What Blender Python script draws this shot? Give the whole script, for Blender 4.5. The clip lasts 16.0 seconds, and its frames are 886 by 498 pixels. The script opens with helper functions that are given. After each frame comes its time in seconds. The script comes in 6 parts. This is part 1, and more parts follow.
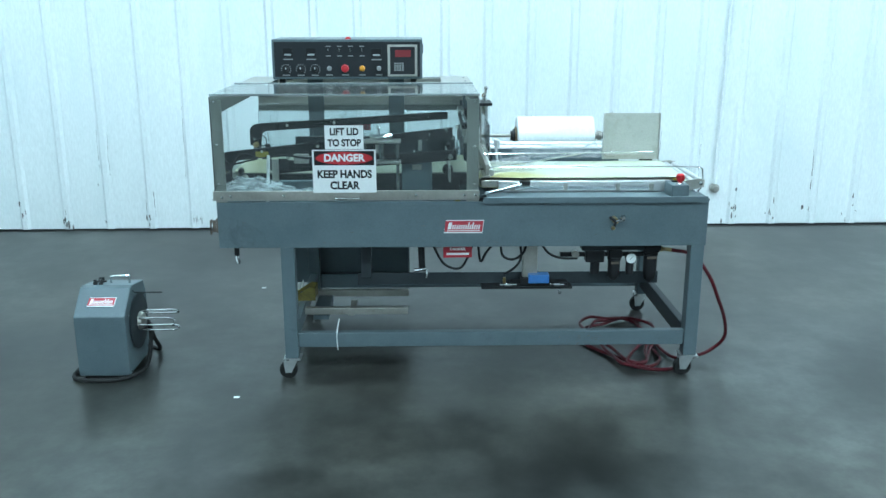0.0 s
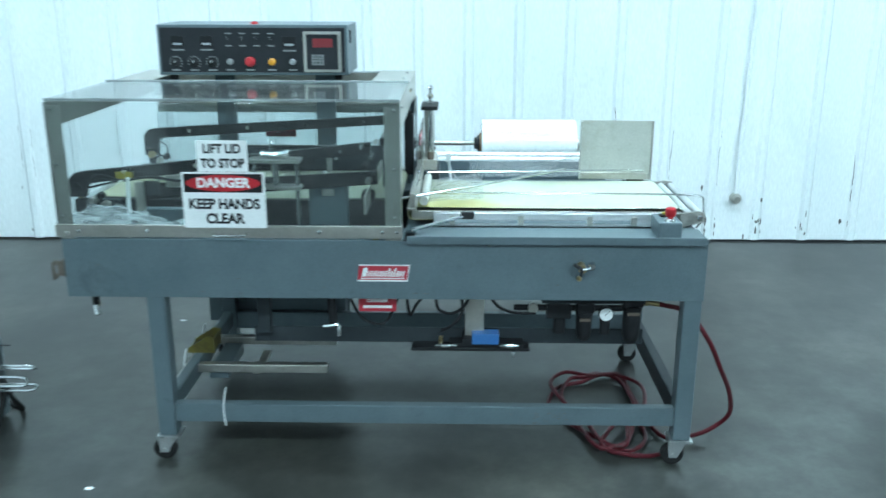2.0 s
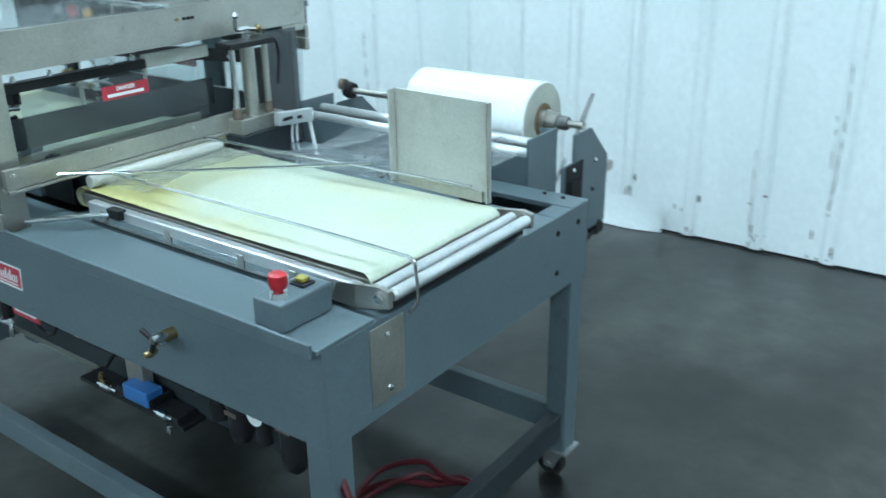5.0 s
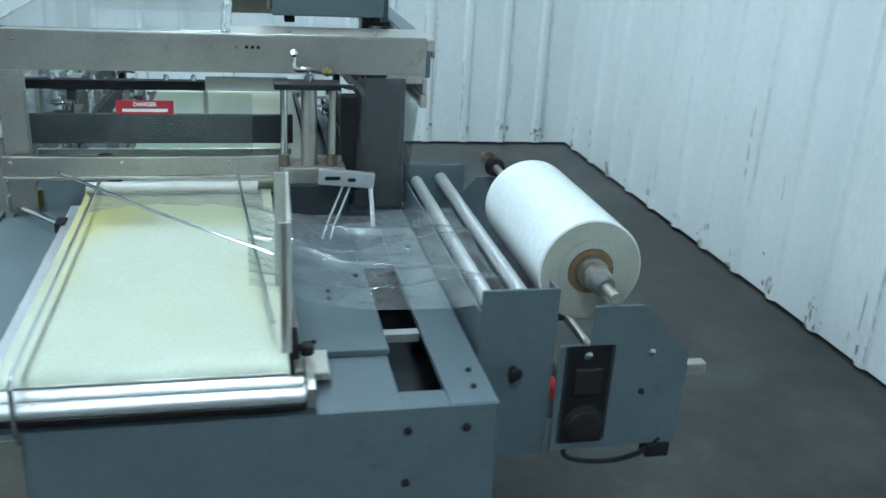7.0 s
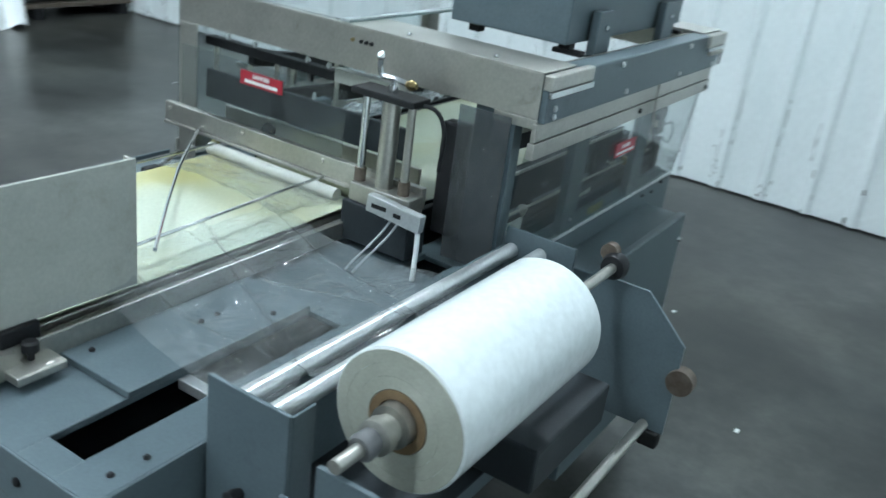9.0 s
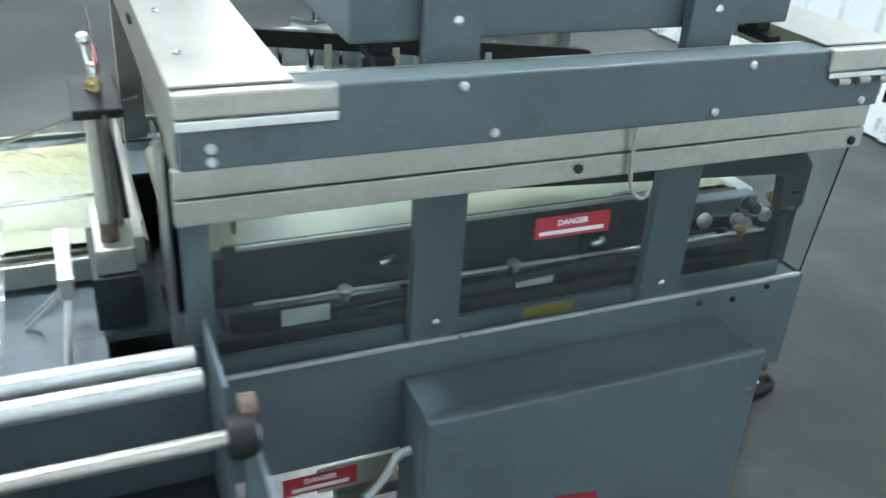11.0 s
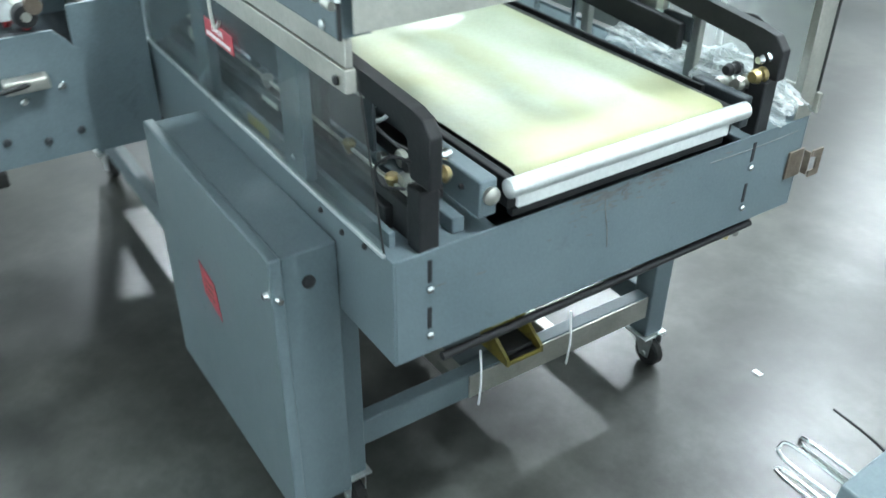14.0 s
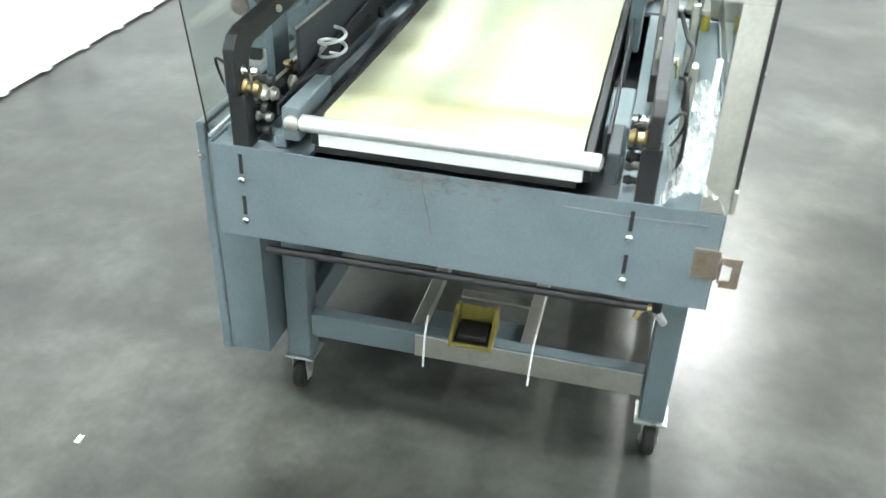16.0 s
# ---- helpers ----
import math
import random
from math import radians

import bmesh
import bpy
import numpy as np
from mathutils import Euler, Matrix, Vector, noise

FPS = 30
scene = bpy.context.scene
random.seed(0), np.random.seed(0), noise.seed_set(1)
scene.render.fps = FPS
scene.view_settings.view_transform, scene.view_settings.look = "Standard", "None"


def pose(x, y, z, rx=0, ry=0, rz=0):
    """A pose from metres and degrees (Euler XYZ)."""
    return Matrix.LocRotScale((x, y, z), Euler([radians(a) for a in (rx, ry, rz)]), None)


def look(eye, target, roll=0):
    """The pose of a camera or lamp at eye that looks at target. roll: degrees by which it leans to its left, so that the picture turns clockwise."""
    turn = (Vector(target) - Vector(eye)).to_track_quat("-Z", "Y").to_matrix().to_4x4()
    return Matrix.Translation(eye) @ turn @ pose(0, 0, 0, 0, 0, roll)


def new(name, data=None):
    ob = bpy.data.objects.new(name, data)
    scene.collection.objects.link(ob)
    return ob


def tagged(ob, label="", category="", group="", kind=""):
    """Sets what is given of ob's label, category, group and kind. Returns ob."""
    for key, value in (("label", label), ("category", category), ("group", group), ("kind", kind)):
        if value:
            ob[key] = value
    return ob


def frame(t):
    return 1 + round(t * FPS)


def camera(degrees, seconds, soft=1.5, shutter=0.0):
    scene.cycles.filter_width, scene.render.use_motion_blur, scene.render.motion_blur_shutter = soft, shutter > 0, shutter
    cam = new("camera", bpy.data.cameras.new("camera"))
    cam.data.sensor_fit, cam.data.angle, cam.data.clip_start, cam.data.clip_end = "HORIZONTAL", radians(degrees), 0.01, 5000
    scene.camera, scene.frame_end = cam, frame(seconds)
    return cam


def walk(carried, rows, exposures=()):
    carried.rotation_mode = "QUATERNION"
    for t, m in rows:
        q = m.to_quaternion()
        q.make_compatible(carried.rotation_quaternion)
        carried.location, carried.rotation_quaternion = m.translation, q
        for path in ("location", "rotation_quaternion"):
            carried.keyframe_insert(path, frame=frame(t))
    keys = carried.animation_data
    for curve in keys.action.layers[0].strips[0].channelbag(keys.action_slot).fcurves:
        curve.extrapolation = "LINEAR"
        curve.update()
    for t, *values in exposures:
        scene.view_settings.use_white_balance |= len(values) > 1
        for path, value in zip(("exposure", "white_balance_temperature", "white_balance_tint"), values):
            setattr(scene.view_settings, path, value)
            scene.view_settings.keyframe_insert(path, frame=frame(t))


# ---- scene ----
cam = camera(52.7, 16.0, 1.5, 0.5)
EXPOSURES = [(0, 0.02, 5450, -2), (3.0, 0.12, 5500, -1), (3.7, 0.12, 5500, 0), (6, -0.5, 5600, 2), (7, -0.6, 5650, 4), (7.5, -0.5, 5700, 5), (8.2, -0.35, 5750, 6), (10.3, -0.32, 6350, 13), (11.0, 0.3, 6350, 13), (11.5, 0.8, 6350, 13), (12.0, 1.25, 6500, 12), (12.5, 1.15, 6450, 10), (13.0, 0.85, 6350, 9), (13.5, 0.85, 6350, 9), (14, 1.0, 6350, 10), (15, 1.25, 6650, 11), (16, 1.5, 7000, 14)]
PATH = [
    (0, (0.941, -4.008, 1.743), (0.985, -2.079, 1.217), 0.0),
    (0.5, (0.918, -3.926, 1.734), (0.992, -2.0, 1.202), 0.0),
    (1, (1.003, -3.689, 1.718), (1.113, -1.774, 1.15), -0.2),
    (1.5, (1.189, -3.356, 1.737), (1.175, -1.434, 1.184), -0.7),
    (2, (1.394, -2.99, 1.739), (1.359, -1.073, 1.167), 0.1),
    (2.5, (1.699, -2.663, 1.714), (1.681, -0.766, 1.08), -0.4),
    (3, (2.06, -2.359, 1.728), (1.876, -0.491, 1.039), -1.4),
    (3.5, (2.38, -2.029, 1.712), (1.992, -0.201, 1.001), -0.4),
    (3.7, (2.524, -1.906, 1.705), (2.113, -0.089, 0.975), -0.3),
    (6, (3.589, -0.224, 1.653), (1.974, 0.716, 0.94), 0.2),
    (6.5, (3.618, 0.195, 1.692), (1.888, 0.913, 0.991), 2.0),
    (7, (3.592, 0.599, 1.711), (1.779, 1.026, 0.982), 3.4),
    (7.5, (3.465, 0.949, 1.713), (1.616, 1.178, 0.985), 2.3),
    (8, (3.322, 1.247, 1.737), (1.462, 1.19, 1.004), 3.9),
    (8.2, (3.258, 1.409, 1.717), (1.404, 1.131, 1.022), 4.5),
    (10.3, (1.885, 2.152, 1.755), (0.855, 0.738, 0.778), 5.0),
    (10.5, (1.72, 2.166, 1.752), (0.744, 0.709, 0.79), 4.7),
    (11, (1.306, 2.17, 1.718), (0.579, 0.565, 0.772), 3.9),
    (11.5, (0.896, 2.13, 1.692), (0.486, 0.453, 0.681), 2.8),
    (12, (0.486, 2.135, 1.705), (0.254, 0.424, 0.696), 3.5),
    (12.5, (0.046, 2.129, 1.684), (0.163, 0.375, 0.73), 1.8),
    (13, (-0.332, 1.991, 1.671), (0.402, 0.445, 0.636), -3.1),
    (13.5, (-0.673, 1.82, 1.69), (0.396, 0.507, 0.625), 2.6),
    (14, (-1.017, 1.625, 1.681), (0.366, 0.692, 0.578), 0.7),
    (14.5, (-1.25, 1.3, 1.661), (0.27, 0.616, 0.556), 1.1),
    (15, (-1.465, 0.937, 1.648), (0.205, 0.591, 0.604), 2.1),
    (15.5, (-1.542, 0.562, 1.644), (0.149, 0.601, 0.577), 1.6),
    (16, (-1.506, 0.184, 1.681), (0.143, 0.565, 0.614), 2.0),
]
walk(cam, [(t, look(eye, target, roll)) for t, eye, target, roll in PATH], EXPOSURES)

# ---- light ----
world = bpy.data.worlds.new("hall_air")
scene.world = world
world.use_nodes = True
world.node_tree.nodes["Background"].inputs[0].default_value = (0.75, 0.9, 1.0, 1)
world.node_tree.nodes["Background"].inputs[1].default_value = 0.01


# ---- materials ----
def srgb(r, g, b):
    return tuple((c / 255 / 12.92) if c / 255 <= 0.04045 else ((c / 255 + 0.055) / 1.055) ** 2.4 for c in (r, g, b)) + (1,)


def material(name, low, high, rough=0.5, metal=0.0, scale=6.0, fine=90.0, bump=0.05, stain=None, stain_scale=3.0, stain_low=0.58, spread=0.1, squash=(1, 1, 1), spec=0.5):
    """Two scales of tone, a grain bump, and stains with shapes of their own."""
    m = bpy.data.materials.new(name)
    m.use_nodes = True
    n, l = m.node_tree.nodes, m.node_tree.links
    p = n["Principled BSDF"]
    p.inputs["Metallic"].default_value = metal
    p.inputs["Specular IOR Level"].default_value = spec
    co = n.new("ShaderNodeNewGeometry")
    sq = n.new("ShaderNodeVectorMath")
    sq.operation = "MULTIPLY_ADD"
    sq.inputs[1].default_value, sq.inputs[2].default_value = squash, (0.137, 0.271, 0.193)
    l.new(co.outputs["Position"], sq.inputs[0])
    big = n.new("ShaderNodeTexNoise")
    big.inputs["Scale"].default_value = scale
    big.inputs["Detail"].default_value = 6
    big.inputs["Roughness"].default_value = 0.65
    small = n.new("ShaderNodeTexNoise")
    small.inputs["Scale"].default_value = fine
    small.inputs["Detail"].default_value = 3
    for t in (big, small):
        l.new(sq.outputs[0], t.inputs["Vector"])
    mix = n.new("ShaderNodeMix")
    mix.data_type = "RGBA"
    mix.inputs["A"].default_value, mix.inputs["B"].default_value = (*low[:3], 1), (*high[:3], 1)
    ramp = n.new("ShaderNodeMapRange")
    ramp.inputs["From Min"].default_value, ramp.inputs["From Max"].default_value = 0.3, 0.7
    l.new(big.outputs["Fac"], ramp.inputs["Value"])
    l.new(ramp.outputs["Result"], mix.inputs["Factor"])
    tone = mix.outputs["Result"]
    grain = n.new("ShaderNodeMix")
    grain.data_type, grain.blend_type = "RGBA", "MULTIPLY"
    grain.inputs["Factor"].default_value = 0.25
    l.new(tone, grain.inputs["A"])
    l.new(small.outputs["Fac"], grain.inputs["B"])
    tone = grain.outputs["Result"]
    if stain:
        sp = n.new("ShaderNodeTexNoise")
        sp.inputs["Scale"].default_value = stain_scale
        sp.inputs["Detail"].default_value = 9
        sp.inputs["Roughness"].default_value = 0.7
        sp.inputs["Distortion"].default_value = 0.4
        l.new(sq.outputs[0], sp.inputs["Vector"])
        cut = n.new("ShaderNodeMapRange")
        cut.inputs["From Min"].default_value, cut.inputs["From Max"].default_value = stain_low, stain_low + spread
        l.new(sp.outputs["Fac"], cut.inputs["Value"])
        sm = n.new("ShaderNodeMix")
        sm.data_type = "RGBA"
        sm.inputs["B"].default_value = (*stain[:3], 1)
        l.new(tone, sm.inputs["A"])
        half = n.new("ShaderNodeMath")
        half.operation = "MULTIPLY"
        half.inputs[1].default_value = 0.75
        l.new(cut.outputs["Result"], half.inputs[0])
        l.new(half.outputs[0], sm.inputs["Factor"])
        tone = sm.outputs["Result"]
    l.new(tone, p.inputs["Base Color"])
    rr = n.new("ShaderNodeMapRange")
    rr.inputs["To Min"].default_value, rr.inputs["To Max"].default_value = max(rough - 0.12, 0.03), min(rough + 0.12, 1)
    l.new(big.outputs["Fac"], rr.inputs["Value"])
    l.new(rr.outputs["Result"], p.inputs["Roughness"])
    if bump:
        b = n.new("ShaderNodeBump")
        b.inputs["Strength"].default_value = bump
        b.inputs["Distance"].default_value = 0.004
        l.new(small.outputs["Fac"], b.inputs["Height"])
        l.new(b.outputs["Normal"], p.inputs["Normal"])
    return m


def clear(name, tint, gloss_rough, ior=1.45, wrinkle=0.0, wrinkle_scale=12, haze=0.0):
    """A thin clear sheet: light goes straight through, gloss by Fresnel, a little milky haze."""
    m = bpy.data.materials.new(name)
    m.use_nodes = True
    n, l = m.node_tree.nodes, m.node_tree.links
    n.remove(n["Principled BSDF"])
    out = n["Material Output"]
    t, g, f, mx = (n.new("ShaderNode" + k) for k in ("BsdfTransparent", "BsdfGlossy", "LayerWeight", "MixShader"))
    power, gloss = n.new("ShaderNodeMath"), n.new("ShaderNodeMath")
    power.operation, gloss.operation = "POWER", "MULTIPLY_ADD"
    power.inputs[1].default_value, gloss.inputs[1].default_value, gloss.inputs[2].default_value = 4.5, 0.85, (ior - 1) * 0.08
    l.new(f.outputs["Facing"], power.inputs[0])
    l.new(power.outputs[0], gloss.inputs[0])
    t.inputs["Color"].default_value = (*tint, 1)
    g.inputs["Roughness"].default_value = gloss_rough
    l.new(gloss.outputs[0], mx.inputs[0])
    l.new(t.outputs[0], mx.inputs[1])
    l.new(g.outputs[0], mx.inputs[2])
    last = mx.outputs[0]
    if haze:
        d, mh = n.new("ShaderNodeBsdfDiffuse"), n.new("ShaderNodeMixShader")
        d.inputs["Color"].default_value = (0.8, 0.83, 0.83, 1)
        ns = n.new("ShaderNodeTexNoise")
        ns.inputs["Scale"].default_value, ns.inputs["Detail"].default_value = 9, 6
        mr = n.new("ShaderNodeMapRange")
        mr.inputs["From Min"].default_value, mr.inputs["From Max"].default_value = 0.35, 0.75
        mr.inputs["To Min"].default_value, mr.inputs["To Max"].default_value = haze * 0.4, haze * 1.6
        l.new(ns.outputs["Fac"], mr.inputs["Value"])
        l.new(mr.outputs["Result"], mh.inputs[0])
        l.new(last, mh.inputs[1])
        l.new(d.outputs[0], mh.inputs[2])
        last = mh.outputs[0]
    if wrinkle:
        w, b = n.new("ShaderNodeTexNoise"), n.new("ShaderNodeBump")
        w.inputs["Scale"].default_value, w.inputs["Detail"].default_value, w.inputs["Distortion"].default_value = wrinkle_scale, 3, 1.2
        b.inputs["Strength"].default_value, b.inputs["Distance"].default_value = wrinkle, 0.02
        l.new(w.outputs["Fac"], b.inputs["Height"])
        l.new(b.outputs["Normal"], g.inputs["Normal"])
        l.new(b.outputs["Normal"], f.inputs["Normal"])
    l.new(last, out.inputs["Surface"])
    return m


def glow(name, colour, strength):
    m = bpy.data.materials.new(name)
    m.use_nodes = True
    p = m.node_tree.nodes["Principled BSDF"]
    p.inputs["Base Color"].default_value = (*colour, 1)
    p.inputs["Emission Color"].default_value = (*colour, 1)
    p.inputs["Emission Strength"].default_value = strength
    return m


PAINT = material("grey_blue_machine_paint", (0.096, 0.127, 0.141), (0.123, 0.157, 0.172), 0.40, 0, 5, 160, 0.05, (0.062, 0.079, 0.087), 7, 0.60, 0.14, spec=0.32)
STEEL = material("dull_stainless_sheet", (0.42, 0.41, 0.37), (0.56, 0.55, 0.50), 0.36, 0.85, 7, 120, 0.05, (0.30, 0.28, 0.24), 9, 0.62, 0.1)
CHROME = material("bright_plated_steel", (0.68, 0.70, 0.70), (0.8, 0.82, 0.82), 0.16, 1.0, 15, 150, 0.02)
ALU = material("aluminium_bar", (0.62, 0.64, 0.64), (0.74, 0.76, 0.76), 0.32, 0.7, 12, 140, 0.04)
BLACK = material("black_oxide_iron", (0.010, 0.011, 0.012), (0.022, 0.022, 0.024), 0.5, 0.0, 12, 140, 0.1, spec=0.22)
RUBBER = material("black_rubber", (0.012, 0.012, 0.012), (0.022, 0.022, 0.022), 0.7, 0, 12, 140, 0.1, spec=0.2)
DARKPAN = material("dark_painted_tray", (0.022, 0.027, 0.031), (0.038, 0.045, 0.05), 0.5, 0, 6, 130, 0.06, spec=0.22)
BELT = material("cream_conveyor_belt", (0.46, 0.50, 0.385), (0.53, 0.57, 0.47), 0.45, 0, 3.2, 120, 0.015, (0.47, 0.45, 0.24), 2.6, 0.52, 0.3, spec=0.4)
# Outfeed belt: yellower, and a darker copy of BELT to hold down its brightness
DIMBELT = material("yellowed_shaded_belt", (0.29, 0.315, 0.225), (0.36, 0.38, 0.30), 0.36, 0, 3.2, 120, 0.015, (0.26, 0.24, 0.10), 2.6, 0.50, 0.3, spec=0.4)


def stain_and_shade(m, tint, places):
    """Adds soft patches (x, y, half length, half width, strength) to a belt: yellow stains on the infeed, painted shade
    on the outfeed.
    """
    n, l = m.node_tree.nodes, m.node_tree.links
    p = n["Principled BSDF"]
    geo = n.new("ShaderNodeNewGeometry")
    tone = p.inputs["Base Color"].links[0].from_socket
    for x, y, a, b, k in places:
        sub, squeeze, far, near = (n.new("ShaderNodeVectorMath") for _ in range(4))
        sub.operation, squeeze.operation, far.operation, near.operation = "SUBTRACT", "MULTIPLY", "LENGTH", "ADD"
        sub.inputs[1].default_value, squeeze.inputs[1].default_value = (x, y, 0), (1 / a, 1 / b, 0)
        wave = n.new("ShaderNodeTexNoise")
        wave.inputs["Scale"].default_value, wave.inputs["Detail"].default_value = 9, 5
        grow = n.new("ShaderNodeVectorMath")
        grow.operation = "SCALE"
        grow.inputs["Scale"].default_value = 0.12
        l.new(geo.outputs["Position"], wave.inputs["Vector"])
        l.new(wave.outputs["Color"], grow.inputs[0])
        l.new(geo.outputs["Position"], near.inputs[0])
        l.new(grow.outputs[0], near.inputs[1])
        l.new(near.outputs[0], sub.inputs[0])
        l.new(sub.outputs[0], squeeze.inputs[0])
        l.new(squeeze.outputs[0], far.inputs[0])
        fade = n.new("ShaderNodeMapRange")
        fade.interpolation_type = "SMOOTHSTEP"
        fade.inputs["From Min"].default_value, fade.inputs["From Max"].default_value = 0.3, 1.2
        fade.inputs["To Min"].default_value, fade.inputs["To Max"].default_value = k, 0
        l.new(far.outputs["Value"], fade.inputs["Value"])
        mix = n.new("ShaderNodeMix")
        mix.data_type = "RGBA"
        mix.inputs["B"].default_value = (*tint, 1)
        l.new(fade.outputs["Result"], mix.inputs["Factor"])
        l.new(tone, mix.inputs["A"])
        tone = mix.outputs["Result"]
    l.new(tone, p.inputs["Base Color"])


stain_and_shade(BELT, (0.47, 0.43, 0.17), ((1.42, 0.30, 0.22, 0.16, 0.9), (1.6, 0.28, 0.5, 0.05, 0.4), (1.45, 0.55, 0.16, 0.2, 0.35)))
# Outfeed: dull end and two bands paint the shade round lamplit patches
stain_and_shade(DIMBELT, (0.25, 0.24, 0.12), ((0.1, 0.53, 0.2, 0.5, 0.75), (0.6, 0.58, 0.9, 0.045, 0.45), (0.6, 0.32, 0.9, 0.05, 0.4)))
BRASS = material("brass_fitting", (0.30, 0.225, 0.10), (0.42, 0.33, 0.17), 0.3, 0.9, 15, 120, 0.05)
RUST = material("rusty_bracket", (0.10, 0.075, 0.055), (0.20, 0.165, 0.135), 0.6, 0.4, 25, 160, 0.25)
SCUFF = material("scuffed_paint", (0.07, 0.075, 0.075), (0.15, 0.15, 0.15), 0.6, 0, 30, 160, 0.1)
RED = material("red_plastic", (0.36, 0.010, 0.018), (0.45, 0.018, 0.026), 0.35, 0, 12, 120, 0.03)
HOSE = material("dark_red_air_hose", (0.055, 0.005, 0.009), (0.09, 0.008, 0.014), 0.42, 0, 20, 160, 0.08, spec=0.3)
REDLABEL = material("red_label", (0.36, 0.02, 0.035), (0.43, 0.03, 0.05), 0.4, 0, 10, 120, 0.02)
YELLOW = material("yellow_plastic", (0.25, 0.205, 0.02), (0.34, 0.285, 0.035), 0.4, 0, 12, 120, 0.05)
# foot switch yellow: colour darkened for the shade under the machine, dark specks
SHADEYELLOW = material("shade_darkened_yellow_casting", (0.13, 0.105, 0.018), (0.22, 0.18, 0.03), 0.5, 0, 18, 140, 0.1, (0.05, 0.045, 0.02), 14, 0.52, 0.15)
AMBER = material("amber_knob", (0.55, 0.25, 0.012), (0.62, 0.30, 0.02), 0.3, 0, 12, 120, 0.02)
BLUE = material("blue_plastic", (0.04, 0.13, 0.36), (0.06, 0.17, 0.42), 0.4, 0, 12, 120, 0.05)
WHITE = material("white_label", (0.78, 0.80, 0.79), (0.84, 0.85, 0.84), 0.45, 0, 8, 120, 0.02)
INK = material("black_ink", (0.010, 0.010, 0.011), (0.016, 0.016, 0.018), 0.5, 0, 12, 120, 0.0, spec=0.2)
PANELBLACK = material("black_control_panel", (0.014, 0.016, 0.019), (0.022, 0.024, 0.028), 0.4, 0, 8, 120, 0.03, spec=0.25)
DIMMARK = material("worn_panel_print", (0.20, 0.21, 0.21), (0.28, 0.29, 0.29), 0.5, 0, 20, 120, 0.0)
GREYPLASTIC = material("grey_plastic", (0.35, 0.37, 0.38), (0.45, 0.47, 0.48), 0.5, 0, 10, 120, 0.03)
CARD = material("brown_cardboard_core", (0.15, 0.095, 0.045), (0.22, 0.15, 0.08), 0.75, 0, 14, 120, 0.15)
ROLLFILM = material("wound_white_film", (0.72, 0.76, 0.76), (0.78, 0.82, 0.82), 0.14, 0, 6, 60, 0.02, spec=0.8)
ROLLEND = material("wound_film_edge", (0.36, 0.37, 0.31), (0.48, 0.49, 0.42), 0.13, 0, 6, 220, 0.02, spec=1.0)
OILY = material("smeared_clear_plate_grime", (0.45, 0.46, 0.42), (0.58, 0.58, 0.53), 0.4, 0, 6, 130, 0.05)
CREAMPLATE = material("cream_lacquered_plate", (0.40, 0.41, 0.37), (0.48, 0.49, 0.44), 0.4, 0, 6, 130, 0.03, (0.28, 0.27, 0.22), 9, 0.55, 0.2)
SCREEN = glow("red_lit_display", (0.14, 0.006, 0.01), 0.05)
# guard haze is raised to stand for white reflections on the lid
GUARD = clear("clear_guard_plastic", (0.88, 0.91, 0.91), 0.05, 1.4, haze=0.022)
SMOKED = clear("scratched_smoked_plastic", (0.45, 0.48, 0.50), 0.2, 1.45, wrinkle=0.2, wrinkle_scale=30, haze=0.06)
GUARDEDGE = clear("clear_guard_edge", (0.50, 0.58, 0.57), 0.1, 1.5, haze=0.25)
FILM = clear("thin_clear_film", (0.86, 0.88, 0.89), 0.11, 1.9, wrinkle=0.6, wrinkle_scale=6, haze=0.05)
SCRAP = clear("crumpled_film_scrap", (0.85, 0.88, 0.88), 0.10, 2.2, wrinkle=0.9, wrinkle_scale=16, haze=0.32)


